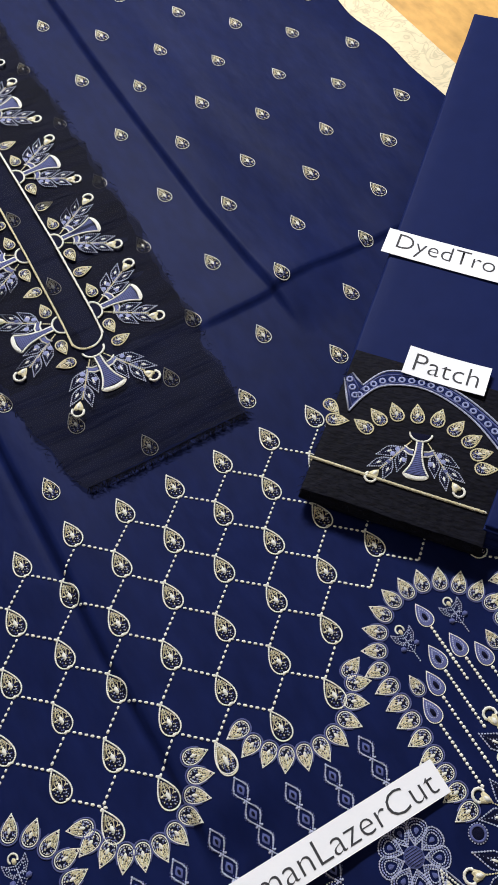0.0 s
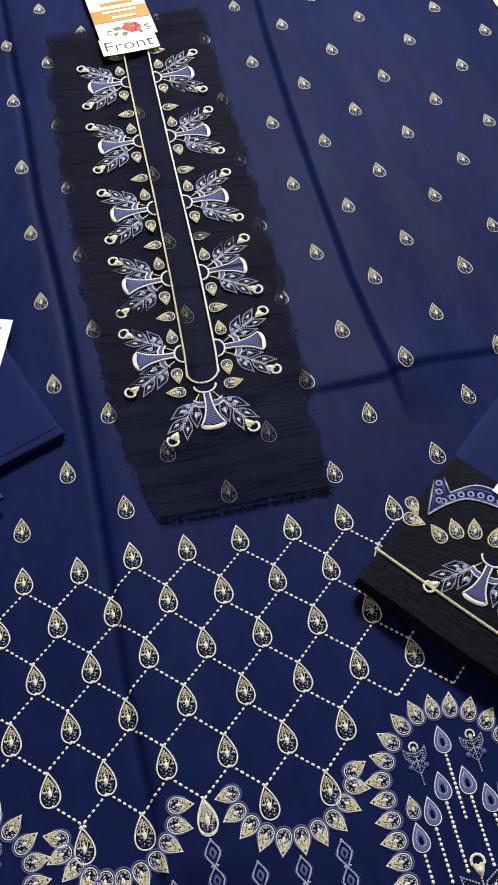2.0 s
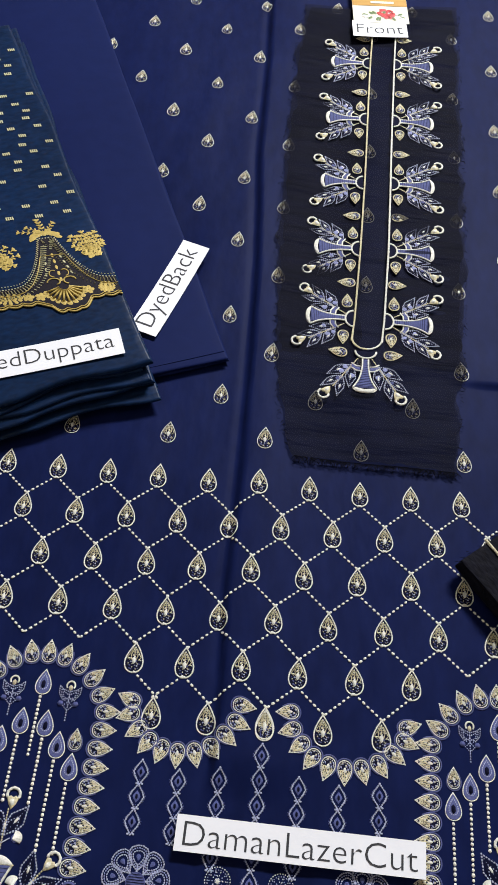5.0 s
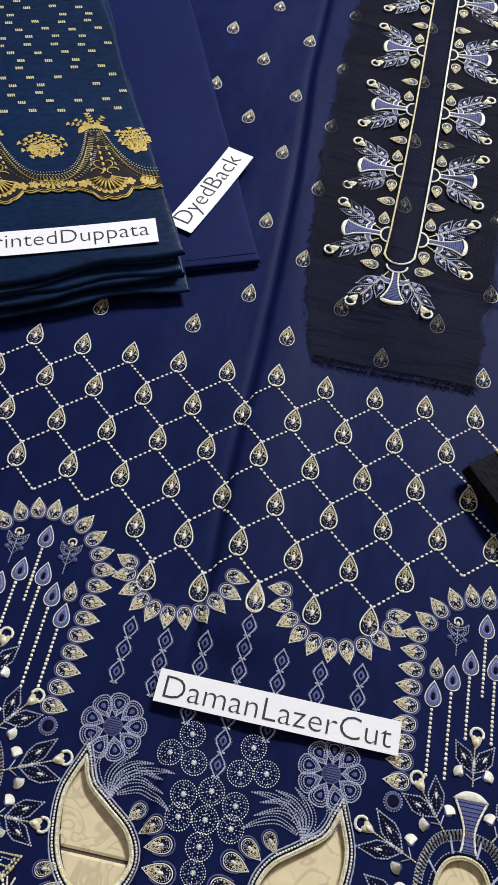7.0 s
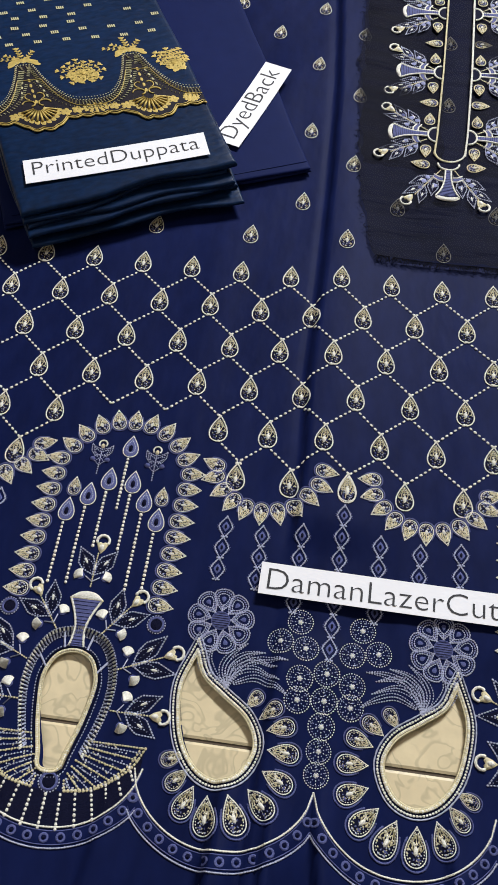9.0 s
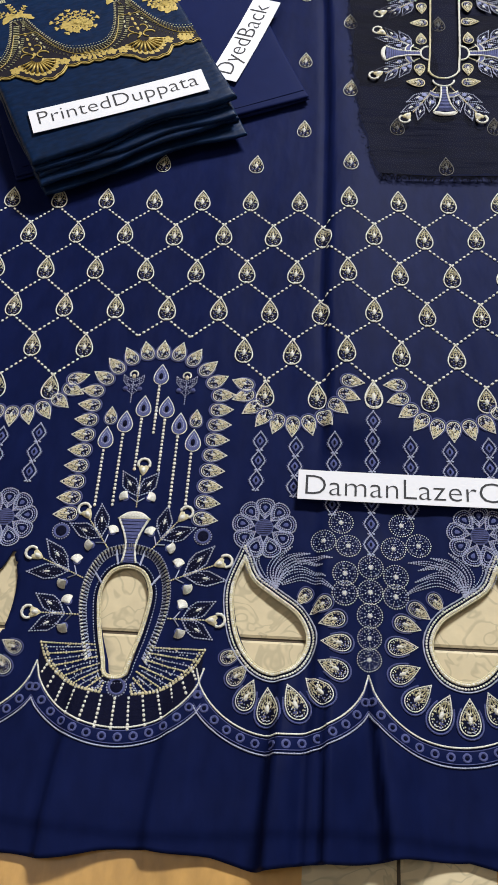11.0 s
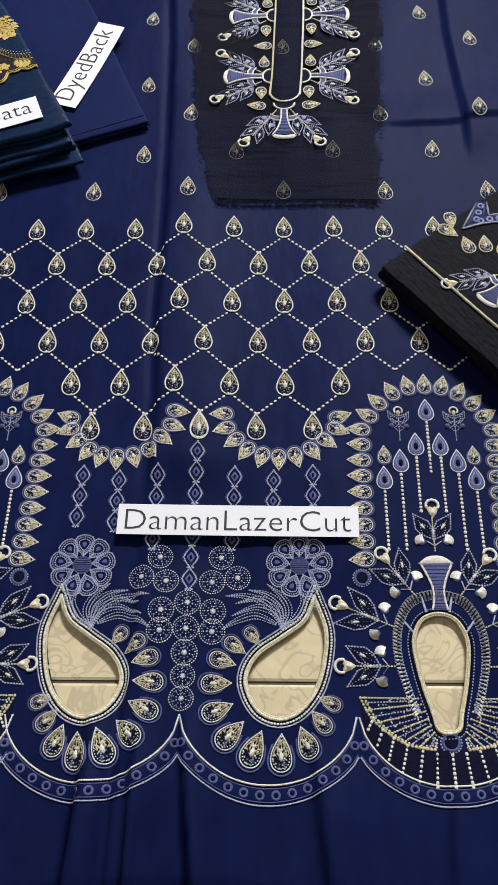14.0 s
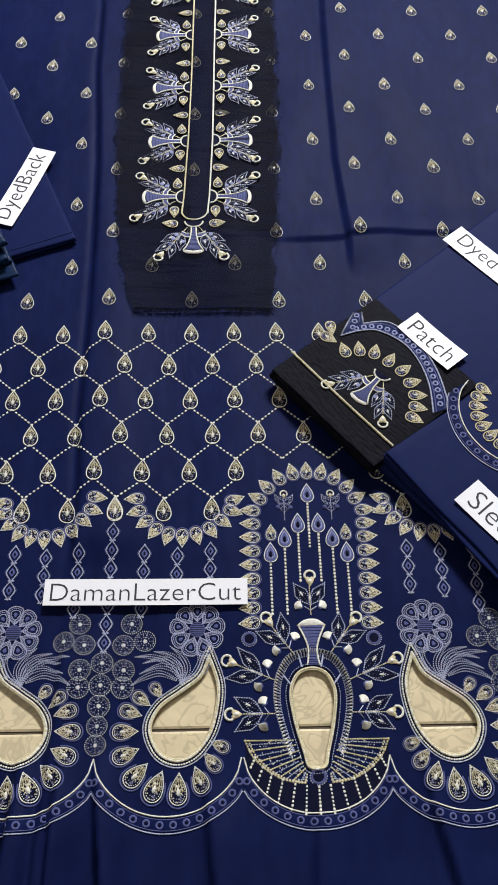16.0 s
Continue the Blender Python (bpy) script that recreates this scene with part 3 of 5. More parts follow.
def leaf(s, x0, y0, x1, y1, w, mat=SILVER):
    """A pointed leaf with a dotted double outline, a seed and a vein."""
    a, b = Vector((x0, y0)), Vector((x1, y1))
    t = (b - a)
    side = Vector((-t.y, t.x)).normalized()
    for k, r in ((1.0, 0.0008), (0.62, 0.0006)):
        left = [a + t * u * (0.1 + 0.9 * k if u else 0.1) + side * w * k * v for u, v in ((0, 0), (0.3, 0.85), (0.55, 1.0), (1.0, 0))]
        right = [a + t * u * (0.1 + 0.9 * k if u else 0.1) - side * w * k * v for u, v in ((0, 0), (0.3, 0.85), (0.55, 1.0), (1.0, 0))]
        s.chain(left, 0.0023, r, mat, 1.35)
        s.chain(right, 0.0023, r, mat, 1.35)
    s.pad([tuple(a + t * (0.1 + 0.8 * u) + side * w * 0.8 * v) for u, v in ((0, 0), (0.3, 0.8), (0.55, 0.9), (1, 0), (0.55, -0.9), (0.3, -0.8))], 0.0002, DARK)
    s.chain([tuple(a + t * 0.15), tuple(a + t * 0.85)], 0.0030, 0.0004, mat, 1.3)
    m = a + t * 0.5
    s.bead(m.x, m.y, 0.0011, CREAM, math.atan2(t.y, t.x), 2.6, z=0.0003)


def pod(s, x, y, ang):
    """A small fluffy pod of fanned threads."""
    s.pad([(x + 0.0036 * math.cos(g), y + 0.0036 * math.sin(g)) for g in [2 * math.pi * k / 9 for k in range(9)]], 0.0005, BLUE)
    for k in range(-4, 5):
        g = radians(ang + 16 * k)
        s.tube([(x - 0.002 * math.cos(radians(ang)), y - 0.002 * math.sin(radians(ang))), (x + 0.0054 * math.cos(g), y + 0.0054 * math.sin(g))],
               0.0007, CREAM, n=4, z=0.0006)


def sprig_mesh(length):
    """Stem along +x with two leaves near the end and two pods near the foot; the bud is a piece of its own."""
    s = Sew()
    s.chain([(0, 0), (length * 0.85, 0)], 0.0021, 0.0008, GOLD, 1.3)
    for k in (1, -1):
        leaf(s, length * 0.30, 0.001 * k, length * 0.96, 0.0155 * k, 0.0064)
        pod(s, length * 0.25, 0.0105 * k, 60 * k)
        s.tube([(length * 0.12, 0), (length * 0.24, 0.006 * k)], 0.0005, SILVER, n=4)
    s.bead(length * 0.5, 0.0, 0.0011, CREAM, 0, 2.0)
    return s.mesh("leaf_sprig")


def wing_mesh():
    """A small silver blossom with winged leaves on a stem."""
    s = Sew()
    s.tube(arc(0, 0.0095, 0.0036, 0.0036, -40, 220, 10), 0.0008, CREAM, n=4)
    s.bead(0, 0.0075, 0.0019, GOLD, math.pi / 2, 1.4)
    for k in (1, -1):
        s.chain([(0, 0.004), (k * 0.006, 0.006), (k * 0.0095, 0.009), (k * 0.009, 0.002), (k * 0.005, -0.003), (0, -0.001)], 0.0018, 0.00055, SILVER, 1.4)
        s.chain([(0, 0.002), (k * 0.006, 0.004), (k * 0.005, 0), (0, -0.003)], 0.0018, 0.0005, SILVER, 1.3)
        s.chain([(0, 0.0005), (k * 0.0075, 0.0062), (k * 0.007, 0.0015), (k * 0.003, -0.0035)], 0.0020, 0.0005, SILVER, 1.3)
        s.chain([(0, -0.004), (k * 0.004, -0.008), (0, -0.012)], 0.0020, 0.0005, SILVER, 1.3)
        s.bead(k * 0.0065, -0.006, 0.0024, BLUE, 0, 1.1)
    s.chain([(0, 0.004), (0, -0.020)], 0.0021, 0.0007, SILVER, 1.2)
    return s.mesh("winged_blossom")


def ring_mesh():
    s = Sew()
    s.pad(ring(0, 0, 0.0044, 14), 0.0004, DARK)
    s.strip(ring(0, 0, 0.0046, 18) + [(0.0046, 0)], ring(0, 0, 0.0066, 18) + [(0.0066, 0)], 0.0008, BLUE)
    s.chain(ring(0, 0, 0.0072, 22) + [(0.0072, 0)], 0.0021, 0.0006, SILVER, 1.3)
    return s.mesh("ring")


def vase_mesh():
    s = Sew()
    side = [(0.0125, -0.0015), (0.0085, -0.010), (0.0052, -0.019), (0.0040, -0.026), (0.0048, -0.035), (0.0060, -0.040)]
    r, l = curve(side, 15), curve([(-x, y) for x, y in side], 15)
    s.strip(l, r, 0.0008, BLUE)
    for q, p in list(zip(l, r))[1:-1:1]:
        s.tube([q, p], 0.0003, DARK, n=3, z=0.0009)
    for q in (l, r):
        s.tube(q, 0.0009, CREAM, n=5, twist=0.25)
    top = [(-0.0135, -0.001)] + curve([(-0.0125, 0.0004), (-0.007, 0.0044), (0, 0.0056), (0.007, 0.0044), (0.0125, 0.0004)], 12) + [(0.0135, -0.001)]
    s.pad(top, 0.0016, CREAM)
    s.chain([(-0.013, -0.001), (0.013, -0.001)], 0.0022, 0.0008, GOLD)
    return s.mesh("vase")


def strand_mesh(length):
    s = Sew()
    s.chain([(0, 0), (0, -length)], 0.0037, 0.00155, CREAM, 1.1)
    return s.mesh("bead_strand")


def shell_mesh():
    """Horseshoe of ladder stitches round the keyhole opening; local origin on the axis, y from -0.44."""
    s, oy = Sew(), 0.44
    keyhole = [(x, y + oy) for x, y in curve(PEACOCK_CUT, 65, True)]
    s.tube(offset(keyhole, 0.0012), 0.0011, GOLD, closed=True, n=6)
    s.chain(offset(keyhole, 0.0012), 0.0016, 0.0013, CREAM, 1.0, z=0.0004)
    s.tube(offset(keyhole, -0.0004), 0.0008, GOLD, closed=True, n=4)
    s.tube(offset(keyhole, 0.0036), 0.0006, DARK, closed=True, n=4)
    s.chain(offset(keyhole, 0.0052), 0.0024, 0.0006, SILVER, 1.4)
    outer = curve([(0.024, -0.480 + oy), (0.0315, -0.457 + oy), (0.0365, -0.432 + oy), (0.034, -0.408 + oy), (0.022, -0.388 + oy), (0.0, -0.381 + oy)], 40)
    outer += [(-x, y) for x, y in outer[-2::-1]]
    inner = [(x * 0.84, (y + 0.003) * 0.88 - 0.003) for x, y in outer]
    mid = [((a[0] + b[0]) / 2, (a[1] + b[1]) / 2) for a, b in zip(outer, inner)]
    s.strip(outer, inner, 0.0002, DARK)
    s.chain(outer, 0.0022, 0.0007, SILVER, 1.3)
    s.chain(inner, 0.0022, 0.0007, SILVER, 1.3)
    s.chain(mid, 0.0026, 0.0005, SILVER, 1.3)
    for a, b in zip(outer, inner):
        s.tube([(a[0] * .93 + b[0] * .07, a[1] * .93 + b[1] * .07), (a[0] * .55 + b[0] * .45, a[1] * .55 + b[1] * .45)], 0.0008, CREAM, n=4, z=0.0006)
        s.tube([(a[0] * .45 + b[0] * .55, a[1] * .45 + b[1] * .55), (a[0] * .08 + b[0] * .92, a[1] * .08 + b[1] * .92)], 0.0007, SILVER, n=4, z=0.0006)
    for x in (0.012, 0.027):
        for k in (1, -1):
            s.tube([(k * x * 0.75, -0.40 + oy - (x - 0.012) * 1.1), (k * x, -0.388 + oy - (x - 0.012) * 1.3)], 0.0009, SILVER, n=4)
    return s.mesh("keyhole_border")


def fan_mesh():
    """Pleated fan below the keyhole, one half (x > 0): dotted rays in wedges, a double rim of knots; local y from -0.48."""
    s, oy, rnd = Sew(), 0.48, random.Random(8)
    edge = curve([(0.065, -0.467 + oy), (0.058, -0.481 + oy), (0.045, -0.493 + oy), (0.03, -0.501 + oy), (0.0125, -0.504 + oy)], 24)
    root = curve([(0.022, -0.467 + oy), (0.019, -0.474 + oy), (0.016, -0.482 + oy), (0.013, -0.489 + oy), (0.0105, -0.497 + oy)], 24)
    hem_line = curve([(0.0635, -0.490 + oy), (0.0575, -0.502 + oy), (0.045, -0.515 + oy), (0.030, -0.5245 + oy), (0.0005, -0.5295 + oy)], 24)
    n = min(len(edge), len(hem_line))
    s.strip([(p[0] * 1.0, p[1] - 0.0005) for p in edge[:n - 1]] + [(0.0005, -0.505 + oy)], hem_line[:n], 0.0002, DARK)

    def between(a, b, t):
        return (a[0] + (b[0] - a[0]) * t, a[1] + (b[1] - a[1]) * t)
    s.chain([root[0], edge[0]], 0.0021, 0.0007, SILVER, 1.4)
    for k, (b, a) in enumerate(zip(root, edge)):
        if k % 4 == 0:
            s.chain([b, a], 0.0022, 0.00095, GOLD, 1.25)
        elif k % 2 == 0:
            s.chain([between(b, a, 0.12), between(b, a, 0.95)], 0.0023, 0.00075, SILVER, 1.3)
        for j in range(3):
            x, y = between(b, a, rnd.uniform(0.15, 0.95))
            s.bead(x + rnd.uniform(-0.001, 0.001), y + rnd.uniform(-0.001, 0.001), 0.0006, rnd.choice((GOLD, SILVER, CREAM)), rnd.uniform(0, 3), 1.3, n=5)
    for t, r in ((1.0, 0.0013), (0.93, 0.0011)):
        s.chain([between(b, a, t) for b, a in zip(root, edge)], 0.0027, r, GOLD, 1.1)
    return s.mesh("pleated_fan")


def spoke_mesh(x0, y0, x1, y1):
    s = Sew()
    s.chain([(0, 0), (x1 - x0, y1 - y0)], 0.0034, 0.00135, CREAM, 1.15)
    return s.mesh("spoke")


def scallop_mesh():
    """One scallop of the hem band, cusp to cusp; local y from -0.51."""
    s, oy, hw = Sew(), 0.51, 0.0655
    top = [(x, -0.482 + oy - 0.0475 * (1 - abs(x / hw) ** 2.1) ** 0.62 if abs(x) < hw else -0.482 + oy) for x in np.linspace(-hw, hw, 41)]
    low = [(x, -0.5105 + oy - 0.033 * (1 - abs(x / hw) ** 2.0) ** 0.8 if abs(x) < hw else -0.5105 + oy) for x in np.linspace(-hw, hw, 41)]
    s.strip([(p[0], p[1] - 0.002) for p in top], [(p[0], p[1] + 0.002) for p in low], 0.0003, NAVY)
    s.tube(top, 0.0006, CREAM, n=5)
    s.chain(top, 0.0019, 0.0009, CREAM, 1.3, z=0.0002)
    s.tube([(p[0], p[1] - 0.0024) for p in top], 0.0004, BLUE, n=4)
    s.tube(low, 0.0005, SILVER, n=5)
    s.chain(low, 0.0020, 0.0008, SILVER, 1.3, z=0.0002)
    s.tube([(p[0], p[1] + 0.0024) for p in low], 0.0004, BLUE, n=4)
    mid = [((a[0] + b[0]) / 2, (a[1] + b[1]) / 2) for a, b in zip(top, low)]
    lens = np.r_[0, np.cumsum([math.dist(a, b) for a, b in zip(mid, mid[1:])])]
    for d in np.linspace(0.006, lens[-1] - 0.006, 14):
        x, y = float(np.interp(d, lens, [p[0] for p in mid])), float(np.interp(d, lens, [p[1] for p in mid]))
        s.strip(ring(x, y, 0.0017, 10) + [(x + 0.0017, y)], ring(x, y, 0.0037, 10) + [(x + 0.0037, y)], 0.0007, BLUE)
        s.bead(x, y, 0.0015, DARK, n=5)
    return s.mesh("scallop_band")


def paisley_mesh():
    """Cord and beaded outlines of the paisley opening; origin at (-0.08, -0.44) of the border."""
    s = Sew()
    cut = [(x + 0.08, y + 0.44) for x, y in tip_curve(PAISLEY_CUT, 88)]

    def grown(d):
        c = offset(cut, d)
        c[0] = (cut[0][0] - d * 0.1, cut[0][1] + d * 2.6)
        return c
    g = grown(0.0013)
    s.tube(g, 0.0011, GOLD, closed=True, n=6)
    s.chain(g + [g[0]], 0.0016, 0.0014, CREAM, 1.0, z=0.0004)
    s.tube(offset(cut, -0.0003), 0.0008, GOLD, closed=True, n=4)
    g = grown(0.0029)
    s.tube(g, 0.0005, DARK, closed=True, n=4, z=0.0)
    g = grown(0.0046)
    s.chain(g + [g[0]], 0.0024, 0.00105, CREAM, 1.15, z=0.0003)
    g = grown(0.0070)
    s.tube(g, 0.0005, SILVER, closed=True, n=4, twist=0.5)
    return s.mesh("paisley_border")


def fern_mesh():
    """Curling sprays that rise from the paisley's back; origin at (-0.076, -0.414)."""
    s = Sew()
    for pts in (((0, 0), (0.004, 0.012), (0.016, 0.017), (0.030, 0.010)), ((0, 0), (0.003, 0.016), (0.014, 0.024), (0.028, 0.020)),
                ((0, 0), (0.0, 0.016), (0.008, 0.027), (0.020, 0.031)), ((0, 0), (-0.004, 0.014), (0.0, 0.026), (0.009, 0.036)),
                ((0.004, 0.004), (0.016, 0.010), (0.027, 0.006), (0.036, -0.001)), ((0, 0), (-0.009, 0.010), (-0.013, 0.022), (-0.010, 0.033)),
                ((0.002, 0.006), (0.010, 0.020), (0.022, 0.026), (0.034, 0.026)), ((-0.002, 0.004), (-0.012, 0.008), (-0.018, 0.018), (-0.018, 0.028))):
        mid = curve([(x * 1.3, y) for x, y in pts], 18)
        s.chain(mid, 0.0020, 0.0007, SILVER, 1.4)
        for k in (1, -1):
            side = []
            for i, p in enumerate(mid):
                a, b = mid[max(i - 1, 0)], mid[min(i + 1, len(mid) - 1)]
                t = Vector((b[0] - a[0], b[1] - a[1])).normalized()
                w = k * 0.0026 * math.sin(math.pi * (0.12 + 0.88 * i / (len(mid) - 1)))
                side.append((p[0] - t.y * w, p[1] + t.x * w))
            s.chain(side, 0.0021, 0.0006, SILVER, 1.4)
    return s.mesh("fern_spray")


DIAMOND, WHEEL, FLOWER, BUD, WING, RINGLET, VASE = diamond_mesh(), wheel_mesh(), flower_mesh(), bud_mesh(), wing_mesh(), ring_mesh(), vase_mesh()
SHELL, FAN, SCALLOP, PAISLEY, FERN = shell_mesh(), fan_mesh(), scallop_mesh(), paisley_mesh(), fern_mesh()
SPRIGS = {n: sprig_mesh(l) for n, l in (("a", 0.038), ("b", 0.046), ("c", 0.038), ("up", 0.034))}
STRANDS = {n: strand_mesh(n / 1000) for n in (48, 50, 52, 68)}


def both(axis, name, me, x, y, ang=0.0, scale=1.0, plain=False):
    """A piece and its mirror image about an axis."""
    for k in (1, -1):
        if inside_panel(axis + k * x, y):
            stitch(name, me, axis + k * x, y, ang * k, mirror=(k < 0 and not plain), scale=scale)


def aim(dx, dy):
    """The turn that brings a piece's +y to the way (dx, dy)."""
    return math.degrees(math.atan2(dy, dx)) - 90


for xp in PEACOCKS:
    # arch of drops, points outwards
    if inside_panel(xp):
        stitch("arch_drop", ARCH_DROP, xp, -0.187)
    for x, y in ((0.0155, -0.1885), (0.0305, -0.195), (0.0435, -0.206), (0.053, -0.2195)):
        both(xp, "arch_drop", ARCH_DROP, x, y, aim(x, y + 0.25))
    for k in range(9):
        both(xp, "arch_drop", ARCH_DROP, 0.0605, -0.2345 - 0.0153 * k, aim(1, 0.08 - 0.02 * k))
    both(xp, "ring", RINGLET, 0.0605, -0.3725)
    if not inside_panel(xp, 0, 0.03):
        continue
    # candelabra of blue drops on bead strands
    head = stitch("blue_drop", BLUE_DROP, xp, -0.2145)
    stitch("bead_strand", STRANDS[48], xp, -0.2275, under=head)
    both(xp, "winged_blossom", WING, 0.0245, -0.225)
    for x, y, n in ((0.0105, -0.249, 50), (0.0245, -0.2655, 68), (0.0390, -0.282, 52)):
        for k in (1, -1):
            head = stitch("blue_drop", BLUE_DROP, xp + k * x, y)
            stitch("bead_strand", STRANDS[n], xp + k * x, y - 0.0135, under=head)
    both(xp, "small_drop", ARCH_DROP, 0.0385, -0.2595, 0, 0.85)
    # urn with rose, sprigs at both sides
    stitch("vase", VASE, xp, -0.358)
    stitch("leaf_sprig", SPRIGS["up"], xp, -0.348, 90)
    stitch("rose_bud", BUD, xp, -0.3105)
    for n, x0, y0, x1, y1 in (("a", 0.019, -0.385, 0.0425, -0.354), ("b", 0.036, -0.412, 0.079, -0.394), ("c", 0.037, -0.443, 0.075, -0.443)):
        for k in (1, -1):
            g = math.degrees(math.atan2(y1 - y0, (x1 - x0)))
            twig = stitch("leaf_sprig", SPRIGS[n], xp + k * x0, y0, g if k > 0 else 180 - g)
            stitch("rose_bud", BUD, xp + k * x1, y1, (g - 90) * k, under=twig)
    stitch("keyhole_border", SHELL, xp, -0.44)
    both(xp, "pleated_fan", FAN, 0, -0.48)
    stitch("ring", RINGLET, xp, -0.499, scale=1.05)
    for x0, y0, x1, y1 in ((0.0, -0.508, 0.0, -0.5305), (0.0105, -0.507, 0.0125, -0.530), (0.021, -0.505, 0.025, -0.526), (0.032, -0.501, 0.037, -0.520),
                           (0.042, -0.496, 0.0465, -0.511), (0.050, -0.490, 0.0545, -0.501), (0.057, -0.482, 0.061, -0.490)):
        me = spoke_mesh(x0, y0, x1, y1)
        if x0 == 0:
            stitch("spoke", me, xp, y0)
        else:
            both(xp, "spoke", me, x0, y0)

paisleys = {}
for xv in VEES:
    if inside_panel(xv):
        stitch("trellis_drop", LATTICE_DROP, xv, -0.2335, scale=0.95)
    both(xv, "garland_drop", ARCH_DROP, 0.0185, -0.2195, aim(-1, -0.12), 1.0)
    for x, y in ((0.0215, -0.2345), (0.0305, -0.2465), (0.0415, -0.2565), (0.0555, -0.2625), (0.0705, -0.2645), (0.0855, -0.2625), (0.100, -0.257),
                 (0.1125, -0.247), (0.1225, -0.235)):
        both(xv, "garland_drop", ARCH_DROP, x, y, aim(x - 0.0705, y + 0.215))
    both(xv, "garland_drop", ARCH_DROP, 0.1245, -0.2215, aim(0.9, 0.35))
    for x, y0, n in ((0.0, -0.2585, 7), (0.0330, -0.281, 4), (0.0665, -0.2845, 3), (0.1, -0.280, 3)):
        for k in range(n):
            if x == 0:
                if inside_panel(xv):
                    stitch("diamond", DIAMOND, xv, y0 - 0.0193 * k)
            else:
                both(xv, "diamond", DIAMOND, x, y0 - 0.0193 * k)
    both(xv, "flower", FLOWER, 0.0890, -0.362)
    for x, y in ((0.025, -0.355), (0.039, -0.3725), (0.0185, -0.3765), (0.0205, -0.401), (0.0205, -0.4175 + 0.0)):
        both(xv, "wheel", WHEEL, x, y)
    if inside_panel(xv):
        for y in (-0.3945, -0.4155, -0.4345, -0.4525, -0.4695):
            stitch("wheel", WHEEL, xv, y, 20, scale=0.92 if y < -0.44 else 1)
    for k in (1, -1):
        cx = xv + k * 0.08
        if not inside_panel(cx, 0, 0.05):
            continue
        if inside_panel(xv - k * 0.08, 0, 0.05):
            paisleys[xv, k] = stitch("paisley_border", PAISLEY, xv - k * 0.08, -0.44, mirror=(k < 0))
        stitch("fern_spray", FERN, xv - k * 0.076, -0.414, mirror=(k < 0))
    for x, y, sc in ((-0.0530, -0.4205, 0.68), (-0.0395, -0.4285, 0.78), (-0.0300, -0.4400, 0.86), (-0.0260, -0.4575, 0.95), (-0.0280, -0.4775, 1.0),
                     (-0.0385, -0.4945, 1.08), (-0.0560, -0.5045, 1.15), (-0.0765, -0.5070, 1.12), (-0.0945, -0.4995, 1.0), (-0.1045, -0.4845, 0.82),
                     (-0.1110, -0.4705, 0.72)):
        for k in (1, -1):
            if inside_panel(xv + k * x, 0, 0.02):
                g = aim(-0.078 - x, -0.455 - y)
                stitch("petal", PETAL, xv + k * x, y, g * k, mirror=(k < 0), scale=sc, under=paisleys.get((xv, k)))

for n in range(-4, 5):
    x = -0.075 + 0.0667 + n * 0.1333
    if inside_panel(x, 0, 0.06):
        stitch("scallop_band", SCALLOP, x, -0.51)

# ---------------------------------------------------------------- paper labels
def text_mesh(words, width, mat, height=None, weight=-0.014):
    """Flat letters, centred, as wide as given, in drawing units."""
    cu = bpy.data.curves.new("letters", "FONT")
    cu.body, cu.align_x, cu.align_y, cu.size, cu.extrude, cu.offset, cu.resolution_u = words, "CENTER", "CENTER", 1.0, 0.0, weight, 3
    ob = new("letters", cu)
    me = bpy.data.meshes.new_from_object(ob.evaluated_get(bpy.context.evaluated_depsgraph_get()))
    bpy.data.objects.remove(ob)
    n = len(me.vertices)
    co = np.empty(n * 3)
    me.vertices.foreach_get("co", co)
    co = co.reshape(-1, 3)
    lo, hi = co.min(0), co.max(0)
    f = width / (hi[0] - lo[0])
    g = height / (hi[1] - lo[1]) if height else f
    co = (co - (lo + hi) / 2) * (f * K, g * K, 0)
    me.vertices.foreach_set("co", co.ravel())
    me.materials.clear()
    me.materials.append(mat)
    me.update()
    return me


def bend_mesh(me, z):
    """Lift a flat mesh's points by z(x, y), all in drawing units."""
    for v in me.vertices:
        v.co.z += z(v.co.x / K, v.co.y / K) * K
    me.update()
    return me


def sheet_mesh(name, w, h, mat, z, thick=0.0006, nx=16, ny=4, skew=0.0):
    s = Sew()
    xs, ys = np.linspace(-w / 2, w / 2, nx + 1), np.linspace(-h / 2, h / 2, ny + 1)
    top = [(x + skew * y, y, z(x, y)) for y in ys for x in xs]
    c = nx + 1
    fs = [(j * c + i, j * c + i + 1, j * c + i + c + 1, j * c + i + c) for j in range(ny) for i in range(nx)]
    s.add(top, fs, mat)
    s.add([(x, y, q - thick) for x, y, q in top], [f[::-1] for f in fs], mat)
    return s.mesh(name)


def paper_label(words, label, x, y, z, ang, w, h, text_w, curl=0.0015, lean=0.0, cap=None):
    ob = thing("paper_label", label, "label", Matrix.Translation((x * K, y * K, z * K)) @ Matrix.Rotation(radians(ang), 4, "Z"), "paper labels on the cloth")

    def lift(u, v):
        return 0.0008 + curl * (2 * u / w) ** 2 + lean * u
    part("paper", sheet_mesh("paper", w, h, PAPER, lift), ob)
    me = bend_mesh(text_mesh(words, text_w, INK, cap), lambda u, v: lift(u, v) + 0.0003)
    part("lettering", me, ob, None, "thin dark grey printed letters")
    return ob


# ---------------------------------------------------------------- the organza neck piece
neck = thing("neck_patch", "black net neckline piece with gold and blue embroidered fans, frayed edges", "textile")


def net_top(x, y):
    return cloth(x, y) + 0.0032 + 0.0030 * noise.noise((x * 7, y * 48, 5.0)) + 0.0014 * noise.noise((x * 16, y * 120, 2.0))


